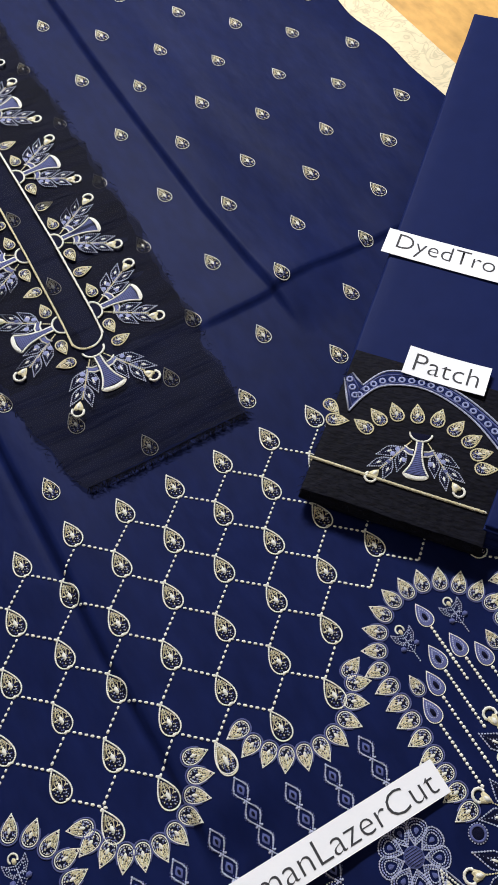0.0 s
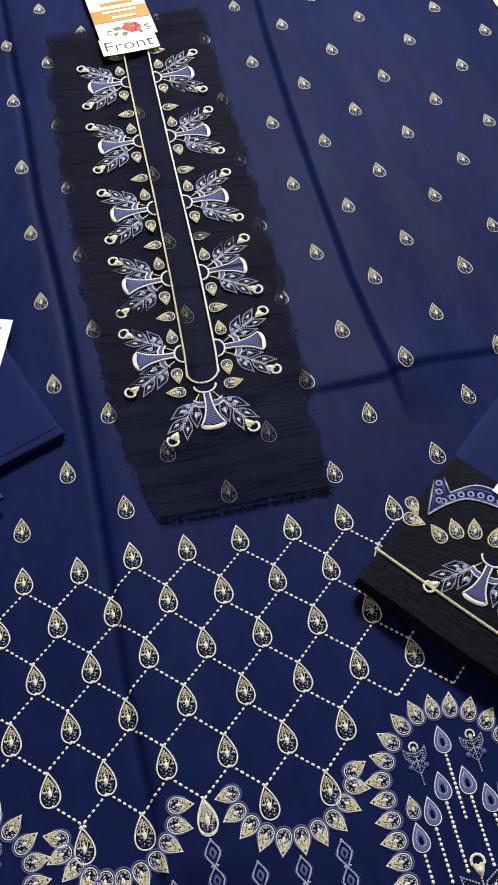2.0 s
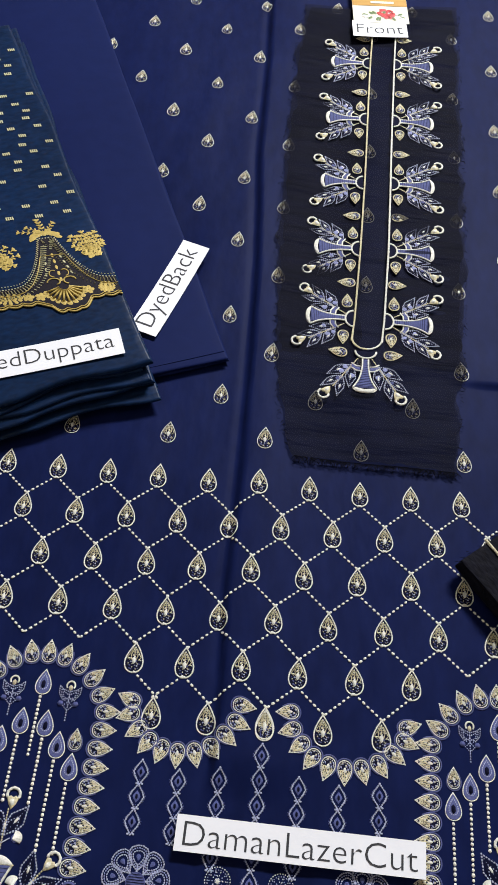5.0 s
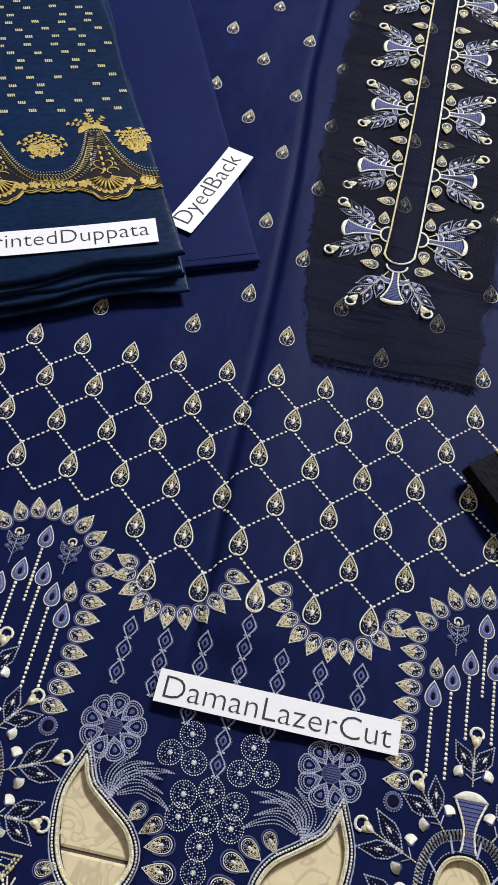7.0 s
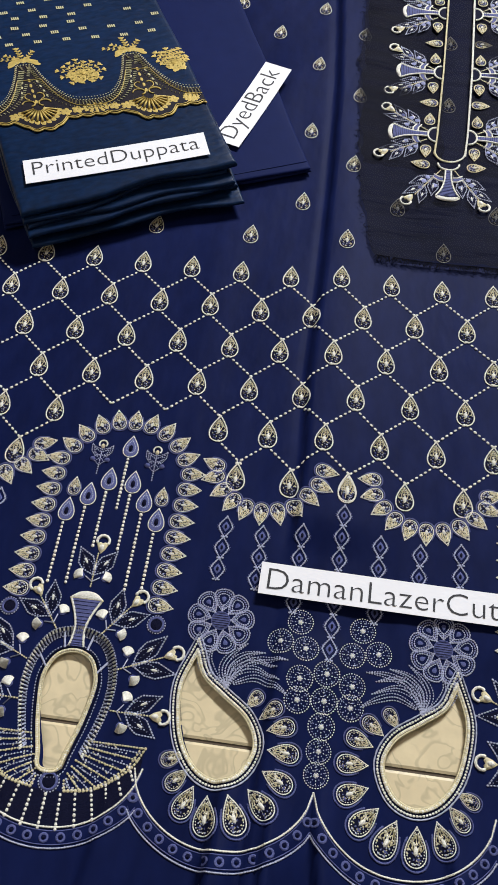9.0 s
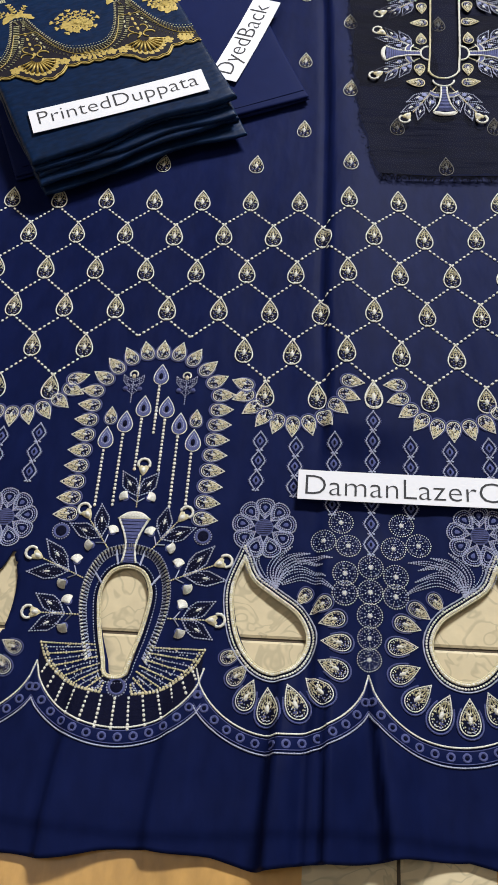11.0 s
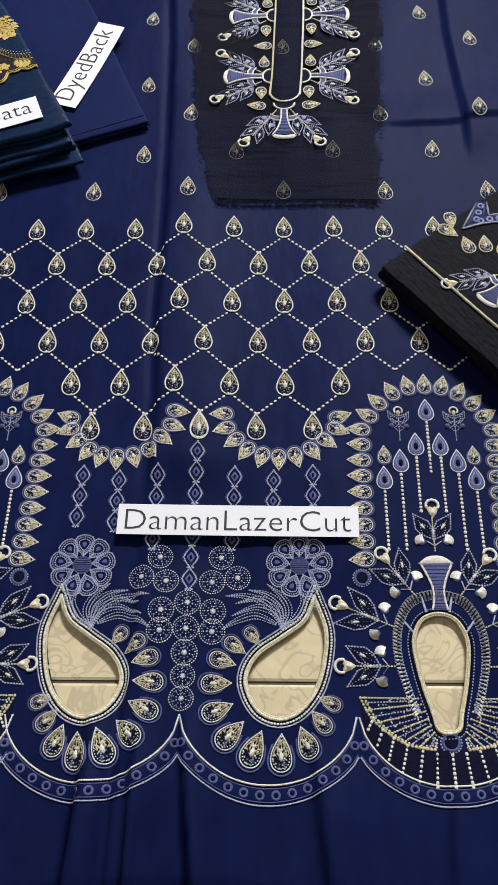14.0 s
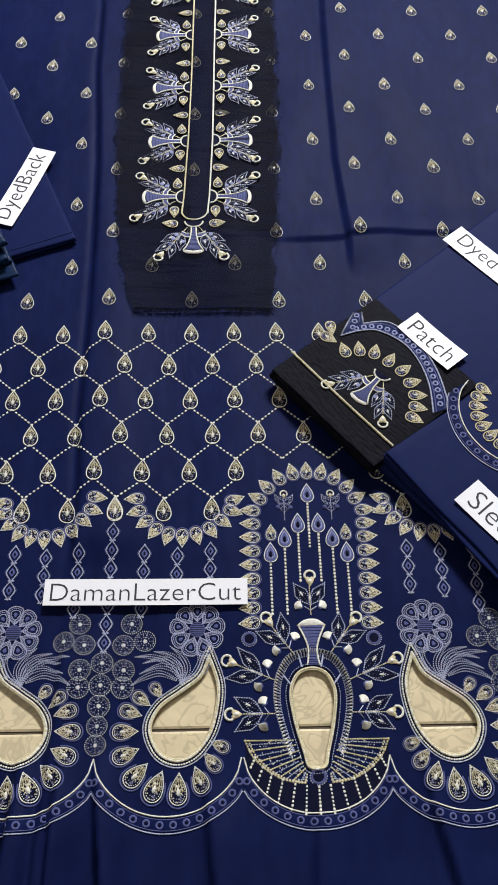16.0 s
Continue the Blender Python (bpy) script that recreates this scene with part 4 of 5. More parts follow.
def ragged(y, ys, xs, seed):
    return along(y, ys, xs) + 0.0075 * noise.noise((y * 28, seed, 0)) + 0.0035 * noise.noise((y * 90, seed, 4)) + 0.0015 * noise.noise((y * 240, seed, 4))


NET_YS, NET_L, NET_R = (0.03, 0.05, 0.1, 0.17, 0.33, 0.5, 0.7, 0.84), (-0.069, -0.074, -0.087, -0.096, -0.105, -0.107, -0.106, -0.094), \
    (0.096, 0.098, 0.102, 0.108, 0.116, 0.119, 0.120, 0.123)


def net_mesh(name, y0, y1, mat, inset=0.0, dz=0.0, seed=1.0, ny=150, u0=0.0, u1=1.0):
    s, nx = Sew(), 36
    vs = []
    for j in range(ny + 1):
        for i in range(nx + 1):
            u = u0 + (u1 - u0) * i / nx
            y = y0 + (y1 - y0) * j / ny
            xl, xr = ragged(y, NET_YS, NET_L, seed) + inset, ragged(y, NET_YS, NET_R, seed + 7) - inset
            x = xl + (xr - xl) * u
            if j == 0:
                y += 0.004 * noise.noise((x * 90, seed, 1))
            y += 0.03 * (u - 0.5) * (j / ny) + (0.004 * math.sin(u * 3))
            vs.append((x, y, net_top(x, y) + dz))
    c = nx + 1
    s.add(vs, [(j * c + i, j * c + i + 1, j * c + i + c + 1, j * c + i + c) for j in range(ny) for i in range(nx)], mat)
    return s.mesh(name)


part("net", net_mesh("net", 0.033, 0.815, NET), neck, None, "sheer black organza")
for u0, u1 in ((0.0, 0.445), (0.585, 1.0)):
    part("lining", net_mesh("lining", 0.165, 0.81, NET, 0.004, -0.0012, 11.0, u0=u0, u1=u1), neck, None, "second layer of dark organza")


def fringe_mesh():
    """Loose threads along the torn edges."""
    s, rnd = Sew(), random.Random(5)
    for k in range(760):
        side = rnd.random()
        if side < 0.5:
            x = rnd.uniform(-0.068, 0.098)
            y, dx, dy = 0.034 + 0.012 * (x + 0.068) * 0.1, rnd.uniform(-0.006, 0.006), -rnd.uniform(0.002, 0.009)
        else:
            y = rnd.uniform(0.04, 0.81)
            left = side < 0.75
            x = along(y, NET_YS, NET_L if left else NET_R) + rnd.uniform(-0.002, 0.002)
            dx, dy = (-1 if left else 1) * rnd.uniform(0.001, 0.0045), rnd.uniform(-0.004, 0.004)
        z = net_top(x, y)
        s.tube([(x, y, z), (x + dx * 0.6, y + dy * 0.5, z + 0.001), (x + dx, y + dy, z - 0.0005)], 0.00025, NET_DENSE, n=3)
    return s.mesh("fringe")


tagged(part("fringe", fringe_mesh(), neck, None, "loose frayed threads"), kind="stuff")


def neck_axis(v):
    """How far the neckline's middle has drifted sideways at height v above the foot of the opening."""
    return along(v, (-0.06, 0.0, 0.04, 0.15, 0.26, 0.38, 0.5, 0.62), (-0.0014, 0.0014, 0.0045, 0.0085, 0.0105, 0.0118, 0.0135, 0.017))


def neck_piece(name, me, u, v, ang=0.0, mirror=False, scale=1.0):
    """Lay a piece in the neckline's own frame: u across, v up the opening."""
    lean = 0.03 * smooth(0.04, 0.14, v)
    x, y = neck_axis(v) + u, 0.18 + v + u * lean
    m = Matrix.Translation((x * K, y * K, (cloth(x, y) + 0.0044) * K)) @ Matrix.Rotation(lean + radians(ang), 4, "Z")
    return part(name, me, neck, m @ Matrix.Diagonal((-scale if mirror else scale, scale, scale, 1)))


def fan_motif():
    """Half ring, flared blue bell with a cream rim, banded arms; points along +x."""
    s = Sew()
    s.tube(arc(0.0015, 0, 0.0095, 0.0115, -90, 90, 16), 0.0011, CREAM, n=5, twist=0.25)
    s.pad(arc(0.0012, 0, 0.0085, 0.0105, -90, 90, 10), 0.0004, DARK)
    up = curve([(0.0115, 0.0030), (0.026, 0.0036), (0.040, 0.0068), (0.051, 0.0126)], 18)
    dn = [(x, -y) for x, y in up]
    s.strip(up, dn, 0.0009, BLUE)
    for p, q in list(zip(up, dn))[::1]:
        s.tube([p, q], 0.00028, DARK, n=3, z=0.0010)
    s.tube(up, 0.0010, CREAM, n=5, twist=0.2)
    s.tube(dn, 0.0010, CREAM, n=5, twist=0.2)
    s.pad(curve([(0.0503, 0.0130), (0.0552, 0.0092), (0.0568, 0.0), (0.0552, -0.0092), (0.0503, -0.0130), (0.0522, 0.0)], 24, True), 0.0016, CREAM)
    for k in (1, -1):
        for r in (0.0225, 0.0285):
            s.tube([(r, 0.0050 * k), (r - 0.0005, 0.0098 * k), (r - 0.004, 0.0150 * k)], 0.0009, CREAM, n=4)
        s.strip([(0.0235, 0.0055 * k), (0.0228, 0.0100 * k), (0.0195, 0.0145 * k)], [(0.0275, 0.0055 * k), (0.0270, 0.0100 * k), (0.0240, 0.0152 * k)], 0.0006, BLUE)
        for x, y, r in ((0.0355, 0.0135, 0.0028), (0.024, 0.0215, 0.0028), (0.0405, 0.0290, 0.0024), (0.030, 0.0255, 0.0030)):
            s.bead(x, y * k, r, LILAC if r > 0.0025 else BLUE, n=8, h=0.3)
        s.bead(0.0335, 0.0150 * k, 0.0014, SILVER)
    return s.mesh("fan_motif")


def twig_motif():
    """Stem along +x with two pairs of pointed leaves."""
    s = Sew()
    s.chain([(0, 0), (0.046, 0)], 0.0022, 0.0009, GOLD, 1.4)
    for k in (1, -1):
        leaf(s, 0.012, 0.0012 * k, 0.037, 0.0140 * k, 0.0056)
        leaf(s, 0.030, 0.0012 * k, 0.054, 0.0105 * k, 0.0046)
    return s.mesh("leaf_twig")


FANM, TWIG, NETDROP = fan_motif(), twig_motif(), drop_mesh("net_drop", 0.0185, 0.0115, "net")


def bloom(put, cx, cy, ang, drops=True, size=1.0, spread=1.0):
    """One whole fan with its twigs, buds and drops about a point; put() lays the pieces."""
    c, d = math.cos(radians(ang)), math.sin(radians(ang))

    def at(x, y):
        x, y = x * size, y * size * spread
        return cx + x * c - y * d, cy + x * d + y * c
    put("fan_motif", FANM, *at(0, 0), ang, scale=size)
    for k in (1, -1):
        put("leaf_twig", TWIG, *at(0.012, 0.008 * k), ang + 33 * spread * k, scale=size)
        put("rose_bud", BUD, *at(0.0590, 0.0390 * k), ang + (33 * k) * spread - 90, scale=size * 1.1)
        if drops:
            put("drop", NETDROP, *at(0.0105, 0.0275 * k), ang - 90 + 90 * k)


for v in (0.0393, 0.1486, 0.2615, 0.3807, 0.501):
    bloom(neck_piece, 0.0162, v, 0, size=0.97)
    bloom(neck_piece, -0.0162, v, 180, size=0.97)
    for k in (1, -1):
        neck_piece("drop", NETDROP, k * 0.029, v + 0.0555, -90 * k, scale=1.05)
bloom(neck_piece, 0.0, -0.004, -90, drops=False)
for k in (1, -1):
    neck_piece("drop", NETDROP, k * 0.030, -0.008, -90 * k + 8 * k, scale=1.05)


def cord_mesh():
    """The gold cord round the neck opening."""
    s = Sew()
    line = [(-0.0165, 0.62), (-0.0165, 0.45), (-0.0160, 0.3), (-0.0165, 0.15), (-0.0165, 0.02)] + arc(0, 0.013, 0.0165, 0.0155, 180, 360, 16) + \
        [(0.0165, 0.02), (0.0165, 0.15), (0.0160, 0.3), (0.0165, 0.45), (0.0165, 0.62)]
    line = [(x + neck_axis(v) - neck_axis(0), v) for x, v in curve(line, 260)]
    half = len(line) // 2
    for run, mat in ((line[:half + 8], GOLD), (line[half + 7:], CREAM)):
        s.tube(run, 0.0010, mat, n=5)
        s.chain(run, 0.0021, 0.0014, mat, 1.2, z=0.0004)
    return s.mesh("neck_cord")


neck_piece("neck_cord", cord_mesh(), 0, 0)

# ---------------------------------------------------------------- folded cloths
def slab_mesh(name, w, d, h, r, mat, wave=0.004, seed=0.0, sag=0.001, ny=40, nx=40, ruck=0.0):
    """A folded length of cloth: x 0..w, y 0..d, rounded fold edges, slightly wavy."""
    def spread(n, size):
        rim = [r * t for t in (0, 0.04, 0.15, 0.35, 0.65, 1.0)]
        return rim + list(np.linspace(r, size - r, n)[1:-1]) + [size - q for q in rim[::-1]]
    xs, ys = spread(nx, w), spread(ny, d)

    def prof(t, size):
        e = min(t, size - t) / r
        return 1.0 if e >= 1 else math.sqrt(max(0.0, 1 - (1 - e) ** 2))
    s, top, low = Sew(), [], []
    for y in ys:
        for x in xs:
            k = min(prof(x, w), prof(y, d))
            ox = wave * 0.5 * noise.noise((y * 9, seed, 1.0)) * (1 - min(1, min(x, w - x) / (6 * r)))
            oy = wave * noise.noise((x * 11, seed, 6.0)) * (1 - min(1, y / (0.3 * d)))
            z = h * (0.5 + 0.5 * k) + sag * noise.noise((x * 8, y * 8, seed)) * k + ruck * noise.noise((x * 6, y * 45, seed)) * k
            top.append((x + ox, y + oy, z))
            low.append((x + ox, y + oy, h * (0.5 - 0.5 * k)))
    c, n = len(xs), len(top)
    fs = [(j * c + i, j * c + i + 1, j * c + i + c + 1, j * c + i + c) for j in range(len(ys) - 1) for i in range(c - 1)]
    s.add(top, fs, mat)
    s.add(low, [f[::-1] for f in fs], mat)
    return s.mesh(name)


def frame_at(x, y, z, ang):
    return Matrix.Translation((x * K, y * K, z * K)) @ Matrix.Rotation(radians(ang), 4, "Z")


# plain dyed back piece, under the shawl
back_m = frame_at(-0.1445, 0.146, 0.002, 22.5)
dyed_back = thing("dyed_back", "plain navy folded cotton back piece with a stitched hem", "textile", back_m)
SHIFT = Matrix.Translation((-0.33 * K, 0, 0))
part("cloth_fold", slab_mesh("back_lower", 0.330, 0.80, 0.004, 0.003, NAVY_PLAIN, 0.003, 3.0), dyed_back, SHIFT)
part("cloth_fold", slab_mesh("back_upper", 0.328, 0.80, 0.004, 0.003, NAVY_PLAIN, 0.003, 4.0), dyed_back, Matrix.Translation((-0.329 * K, 0.0015 * K, 0.0038 * K)))
hem = Sew()
hem.tube([(-0.32, 0.0105), (-0.2, 0.0105), (-0.1, 0.0108), (-0.003, 0.0105)], 0.0006, NAVY_PLAIN, n=4, z=0.0080)
part("hem_seam", hem.mesh("hem_seam"), dyed_back)
paper_label("DyedBack", "white paper strip lettered DyedBack on plain navy cloth", -0.2205, 0.2345, 0.0112, 72.5, 0.142, 0.033, 0.122, 0.002, 0.0)

# ---------------------------------------------------------------- the printed shawl, folded in pleats
DW = 0.262
shawl = thing("printed_shawl", "folded teal navy silk shawl with gold printed scalloped border", "textile", frame_at(-0.212 - 0.25 * 0.89, 0.069 - 0.25 * 0.456, 0.0, 27.1))
for k, (front, z, wob) in enumerate(((0.040, 0.0005, 0.014), (0.027, 0.0050, 0.018), (0.022, 0.0095, 0.014), (0.031, 0.0140, 0.018), (0.026, 0.0185, 0.016),
                                      (0.034, 0.0230, 0.016), (0.038, 0.0275, 0.012))):
    part("pleat", slab_mesh("pleat", DW - 0.036 - 0.002 * k, 0.62, 0.0052, 0.0026, TEAL, wob, 20.0 + k * 3, 0.0016),
         shawl, Matrix.Translation(((0.038 + 0.002 * math.sin(3.0 * k)) * K, front * K, z * K)) @ Matrix.Rotation(radians(1.5 * math.sin(k * 2.3)), 4, "Z"))
SHAWL_Z = 0.0405
part("top_fold", slab_mesh("top_fold", DW - 0.036, 0.60, 0.0085, 0.0042, TEAL, 0.008, 41.0, 0.0004, ruck=0.0002), shawl, Matrix.Translation((0.036 * K, 0.042 * K, 0.0320 * K)))


def on_shawl(name, s, label=""):
    """A printed piece on the top fold, where the pattern runs a little askew to the edge."""
    s.v = [(x, y + 0.17 * (DW - x), z) for x, y, z in s.v]
    return part(name, s.mesh(name, smooth=True), shawl, Matrix.Translation((0, 0, (SHAWL_Z + 0.0006) * K)), label)


def blob(s, x, y, rx, ry, ang, mat=PRINT):
    c, d = math.cos(ang), math.sin(ang)
    pts = []
    for k in range(9):
        g = 2 * math.pi * k / 9
        q = 1 + 0.16 * (k % 2)
        u, v = rx * q * math.cos(g), ry * q * math.sin(g)
        pts.append((x + u * c - v * d, y + u * d + v * c))
    s.pad(pts, 0.00015, mat)


PITCH, PEAKS, DIPS = 0.1174, (0.0867, 0.2041), (0.1454, 0.2470)


def swag(p):
    """0 in the dip between two shells, 1 at a shell."""
    return abs(((p - 0.1454) / PITCH + 0.5) % 1 - 0.5) * 2


def border_top(p):
    return 0.163 + 0.070 * min(1.0, (swag(p) / 0.86) ** 3.0)


def border_low(p):
    return 0.1375 - 0.015 * smooth(0.5, 0.85, swag(p)) - 0.0028 * abs(math.sin(p * 2 * math.pi / 0.0285))


ps = list(np.linspace(0.040, DW - 0.002, 150))
field = Sew()
field.strip([(p, border_low(p)) for p in ps], [(p, border_top(p)) for p in ps], 0.0001, material("brown_black_print", (0.012, 0.010, 0.016), 0.5, vary=0.3, spec=0.15))
border = on_shawl("border_print", field, "dark printed field of the border")
lines = Sew()
for off, r in ((0.0, 0.0013), (0.0034, 0.0007)):
    lines.tube([(p, border_low(p) + off, 0.0002) for p in ps], r, PRINT, n=4)
for off, r in ((-0.0005, 0.0009), (0.0038, 0.0007)):
    lines.chain([(p, border_top(p) + off) for p in ps], 0.0032, r, PRINT_PALE, 1.2)
lines.tube([(p, min(border_top(p) - 0.0105, 0.205), 0.0002) for p in ps if swag(p) < 0.8], 0.0006, PRINT, n=4)
arcs = np.r_[0, np.cumsum([math.dist((p, border_top(p)), (q, border_top(q))) for p, q in zip(ps, ps[1:])])]
for d in np.arange(0.002, arcs[-1], 0.0030):
    p = float(np.interp(d, arcs, ps))
    slope = math.atan((border_top(p + 0.001) - border_top(p - 0.001)) / 0.002)
    n0 = (math.sin(slope), -math.cos(slope))
    for a0, a1, r in ((0.0030, 0.0085, 0.00075), (0.0120, 0.0145, 0.0006)):
        u, v = (p + n0[0] * a0, border_top(p) + n0[1] * a0), (p + n0[0] * a1 + 0.0008, border_top(p) + n0[1] * a1)
        if v[1] > border_low(v[0]) + 0.006 and 0.004 < v[0] < DW - 0.004 and swag(v[0]) < 0.97:
            lines.tube([(*u, 0.0002), (*v, 0.0002)], r, PRINT_PALE, n=3)
on_shawl("swag_print", lines, "gold printed dotted swags")
rng = random.Random(11)


def sprig_print(s, x, y, ang, length, size=1.0):
    """A thin curved stalk with paired leaves and a bud."""
    c, d = math.cos(radians(ang)), math.sin(radians(ang))
    pts = [(x + length * t * c - 0.12 * length * t * t * d, y + length * t * d + 0.12 * length * t * t * c) for t in (0, 0.25, 0.5, 0.75, 1.0)]
    s.tube(pts, 0.0003, PRINT, n=3)
    for i, q in enumerate(pts[1:]):
        for k in (1, -1):
            g = radians(ang + 50 * k)
            blob(s, q[0] + 0.0020 * math.cos(g), q[1] + 0.0020 * math.sin(g), 0.0021 * size, 0.0009 * size, g)
    blob(s, pts[-1][0] + 0.001 * c, pts[-1][1] + 0.001 * d, 0.0022 * size, 0.0013 * size, radians(ang))


for p0 in PEAKS:
    sh = Sew()
    for k in range(-5, 6):
        g = radians(270 + 14.5 * k)
        r1 = 0.0285 - 0.0008 * abs(k)
        sh.tube([(p0 + t * r1 * math.cos(g), 0.1575 + t * r1 * math.sin(g), 0.0002) for t in (0.22, 0.5, 0.8)], 0.0013, PRINT, n=4)
        blob(sh, p0 + 0.86 * r1 * math.cos(g), 0.1575 + 0.86 * r1 * math.sin(g), 0.0038, 0.0031, g)
    sh.tube(arc(p0, 0.1575, 0.0062, 0.0062, 180, 360, 10), 0.0010, PRINT, n=3)
    for m in (1, -1):
        sh.tube(arc(p0 + m * 0.0085, 0.1650, 0.0065, 0.0050, 90 - 90 * m, 90 - 90 * m + 250 * m, 12), 0.0010, PRINT, n=3)
        sh.tube(arc(p0 + m * 0.0060, 0.1770, 0.0042, 0.0050, 270, 270 + 220 * m, 10), 0.0008, PRINT, n=3)
        for k in range(4):
            blob(sh, p0 + m * (0.0135 - 0.0018 * k), 0.1765 + 0.0085 * k, 0.0013, 0.0026, 0.3 * m, PRINT_PALE)
    for k in range(5):
        blob(sh, p0, 0.168 + 0.0092 * k, 0.0017, 0.0034, 0)
    on_shawl("shell_print", sh, "gold printed shell under a stalk of drops")
    bow = Sew()
    for m in (1, -1):
        blob(bow, p0 + m * 0.0085, 0.2385, 0.0085, 0.0036, -0.35 * m)
        blob(bow, p0 + m * 0.0130, 0.2340, 0.0060, 0.0026, -0.7 * m)
        blob(bow, p0 + m * 0.0045, 0.2430, 0.0050, 0.0028, 0.6 * m)
        sprig_print(bow, p0, 0.240, 90 - 48 * m, 0.019)
    blob(bow, p0, 0.2400, 0.0032, 0.0040, 0)
    sprig_print(bow, p0, 0.243, 92, 0.018, 1.2)
    sprig_print(bow, p0 - 0.004, 0.240, 158, 0.022)
    on_shawl("bow_print", bow, "gold printed ribbon bow with leaves")
for p0 in (0.0280,) + DIPS:
    if p0 < 0.04:
        side = Sew()
        for j in range(5):
            g = 2 * math.pi * j / 5
            blob(side, 0.0600 + 0.0034 * math.cos(g), 0.1465 + 0.0032 * math.sin(g), 0.0034, 0.0026, g)
        on_shawl("blossom_print", side)
        continue
    wide = 1.0 if p0 < 0.2 else 0.55
    bq = Sew()
    for k in range(46):
        r, g = 0.0150 * math.sqrt(rng.random()), rng.uniform(0, 6.28)
        blob(bq, p0 + wide * r * 1.15 * math.cos(g), 0.2040 + r * 0.62 * math.sin(g), rng.uniform(0.0022, 0.0036), rng.uniform(0.0016, 0.0026), rng.uniform(0, 6))
    for g, ln in ((90, 0.026), (70, 0.022), (112, 0.023), (50, 0.024), (132, 0.024), (28, 0.025), (152, 0.026), (5, 0.023), (178, 0.023), (-35, 0.017), (215, 0.017),
                  (-65, 0.014), (245, 0.014)):
        sprig_print(bq, p0, 0.206, g if wide == 1.0 else 90 + (g - 90) * 0.45, ln * rng.uniform(0.9, 1.1), 1.15)
    on_shawl("bouquet_print", bq, "gold printed bouquet")
    md = Sew()
    for rr, n, s0 in ((0.0092, 12, 0.0030), (0.0048, 8, 0.0026)):
        for k in range(n):
            g = 2 * math.pi * k / n
            blob(md, p0 + wide * rr * 1.3 * math.cos(g), 0.1485 + rr * 0.62 * math.sin(g), s0, s0 * 0.7, g)
    blob(md, p0, 0.1485, 0.003, 0.002, 0)
    on_shawl("medallion_print", md, "gold printed medallion")
    for m in (1, -1):
        for k in range(2):
            px = p0 + m * (0.0195 + 0.0125 * k)
            if 0.045 < px < DW - 0.008:
                rs = Sew()
                for j in range(5):
                    g = 2 * math.pi * j / 5
                    blob(rs, px + 0.0034 * math.cos(g), 0.1480 - 0.0015 * k + 0.0032 * math.sin(g), 0.0034, 0.0026, g)
                on_shawl("blossom_print", rs)
dash = Sew()
for j in range(22):
    for i in range(9):
        p = 0.042 + 0.032 * i + (0.016 if j % 2 else 0) + 0.006 * (j % 3)
        q = 0.268 + 0.0155 * j + rng.uniform(-0.002, 0.002)
        if p < DW - 0.012 and rng.random() < 0.82:
            for k in range(4):
                dash.add([(p + k * 0.0023, q, 0.0), (p + k * 0.0023 + 0.0016, q, 0), (p + k * 0.0023 + 0.0016, q + 0.0050, 0.0001), (p + k * 0.0023, q + 0.0050, 0.0001)], [(0, 1, 2, 3)], PRINT_PALE)
tagged(on_shawl("dash_print", dash, "scattered small pale gold printed dashes"), kind="stuff")
sx, sy = -0.212 - 0.25 * 0.89, 0.0695 - 0.25 * 0.456
paper_label("PrintedDuppata", "white paper strip lettered PrintedDuppata on folded shawl", sx + 0.1455 * 0.89 - 0.0835 * 0.456, sy + 0.1455 * 0.456 + 0.0835 * 0.89, SHAWL_Z + 0.0012, 20.9, 0.189, 0.0335, 0.172, 0.0012)

# ---------------------------------------------------------------- trouser cloth with sleeve and border patch on it
TA = -51.0
P0 = (0.0937, -0.0697)


def on_stack(a, b, z, ang=0.0):
    c, d = math.cos(radians(TA)), math.sin(radians(TA))
    return frame_at(P0[0] + a * c - b * d, P0[1] + a * d + b * c, z, TA + ang)


trouser = thing("trouser_cloth", "plain navy trouser cloth folded into a flat stack", "textile", on_stack(0, 0, 0.001, 1.8))
for k, (a0, b0, z, wob) in enumerate(((0.004, 0.004, 0.0, 0.006), (0.002, 0.002, 0.0068, 0.005), (0.003, 0.006, 0.0136, 0.004))):
    part("cloth_fold", slab_mesh("trouser_fold", 0.52, 0.712, 0.0075, 0.0036, NAVY_PLAIN, wob, 60.0 + 2 * k, 0.0008), trouser, Matrix.Translation((a0 * K, b0 * K, z * K)))
STACK_Z = 0.0225

sleeve = thing("sleeve_piece", "folded navy sleeve piece with blue scalloped embroidery on the trouser cloth", "textile", on_stack(0.158, 0.014, STACK_Z, -4.0))
part("cloth_fold", slab_mesh("sleeve_lower", 0.36, 0.30, 0.0032, 0.0016, NAVY_PLAIN, 0.004, 71.0, 0.0004), sleeve)
part("cloth_fold", slab_mesh("sleeve_upper", 0.358, 0.297, 0.0032, 0.0016, NAVY_PLAIN, 0.003, 72.0, 0.0004), sleeve, Matrix.Translation((0.0005 * K, 0.003 * K, 0.0031 * K)))


def put_on(parent, z):
    def put(name, me, a, b, ang=0.0, mirror=False, scale=1.0):
        return part(name, me, parent, Matrix.Translation((a * K, b * K, z * K)) @ Matrix.Rotation(radians(ang), 4, "Z") @
                    Matrix.Diagonal((-scale if mirror else scale, scale, scale, 1)))
    return put


put_sleeve = put_on(sleeve, 0.0068)
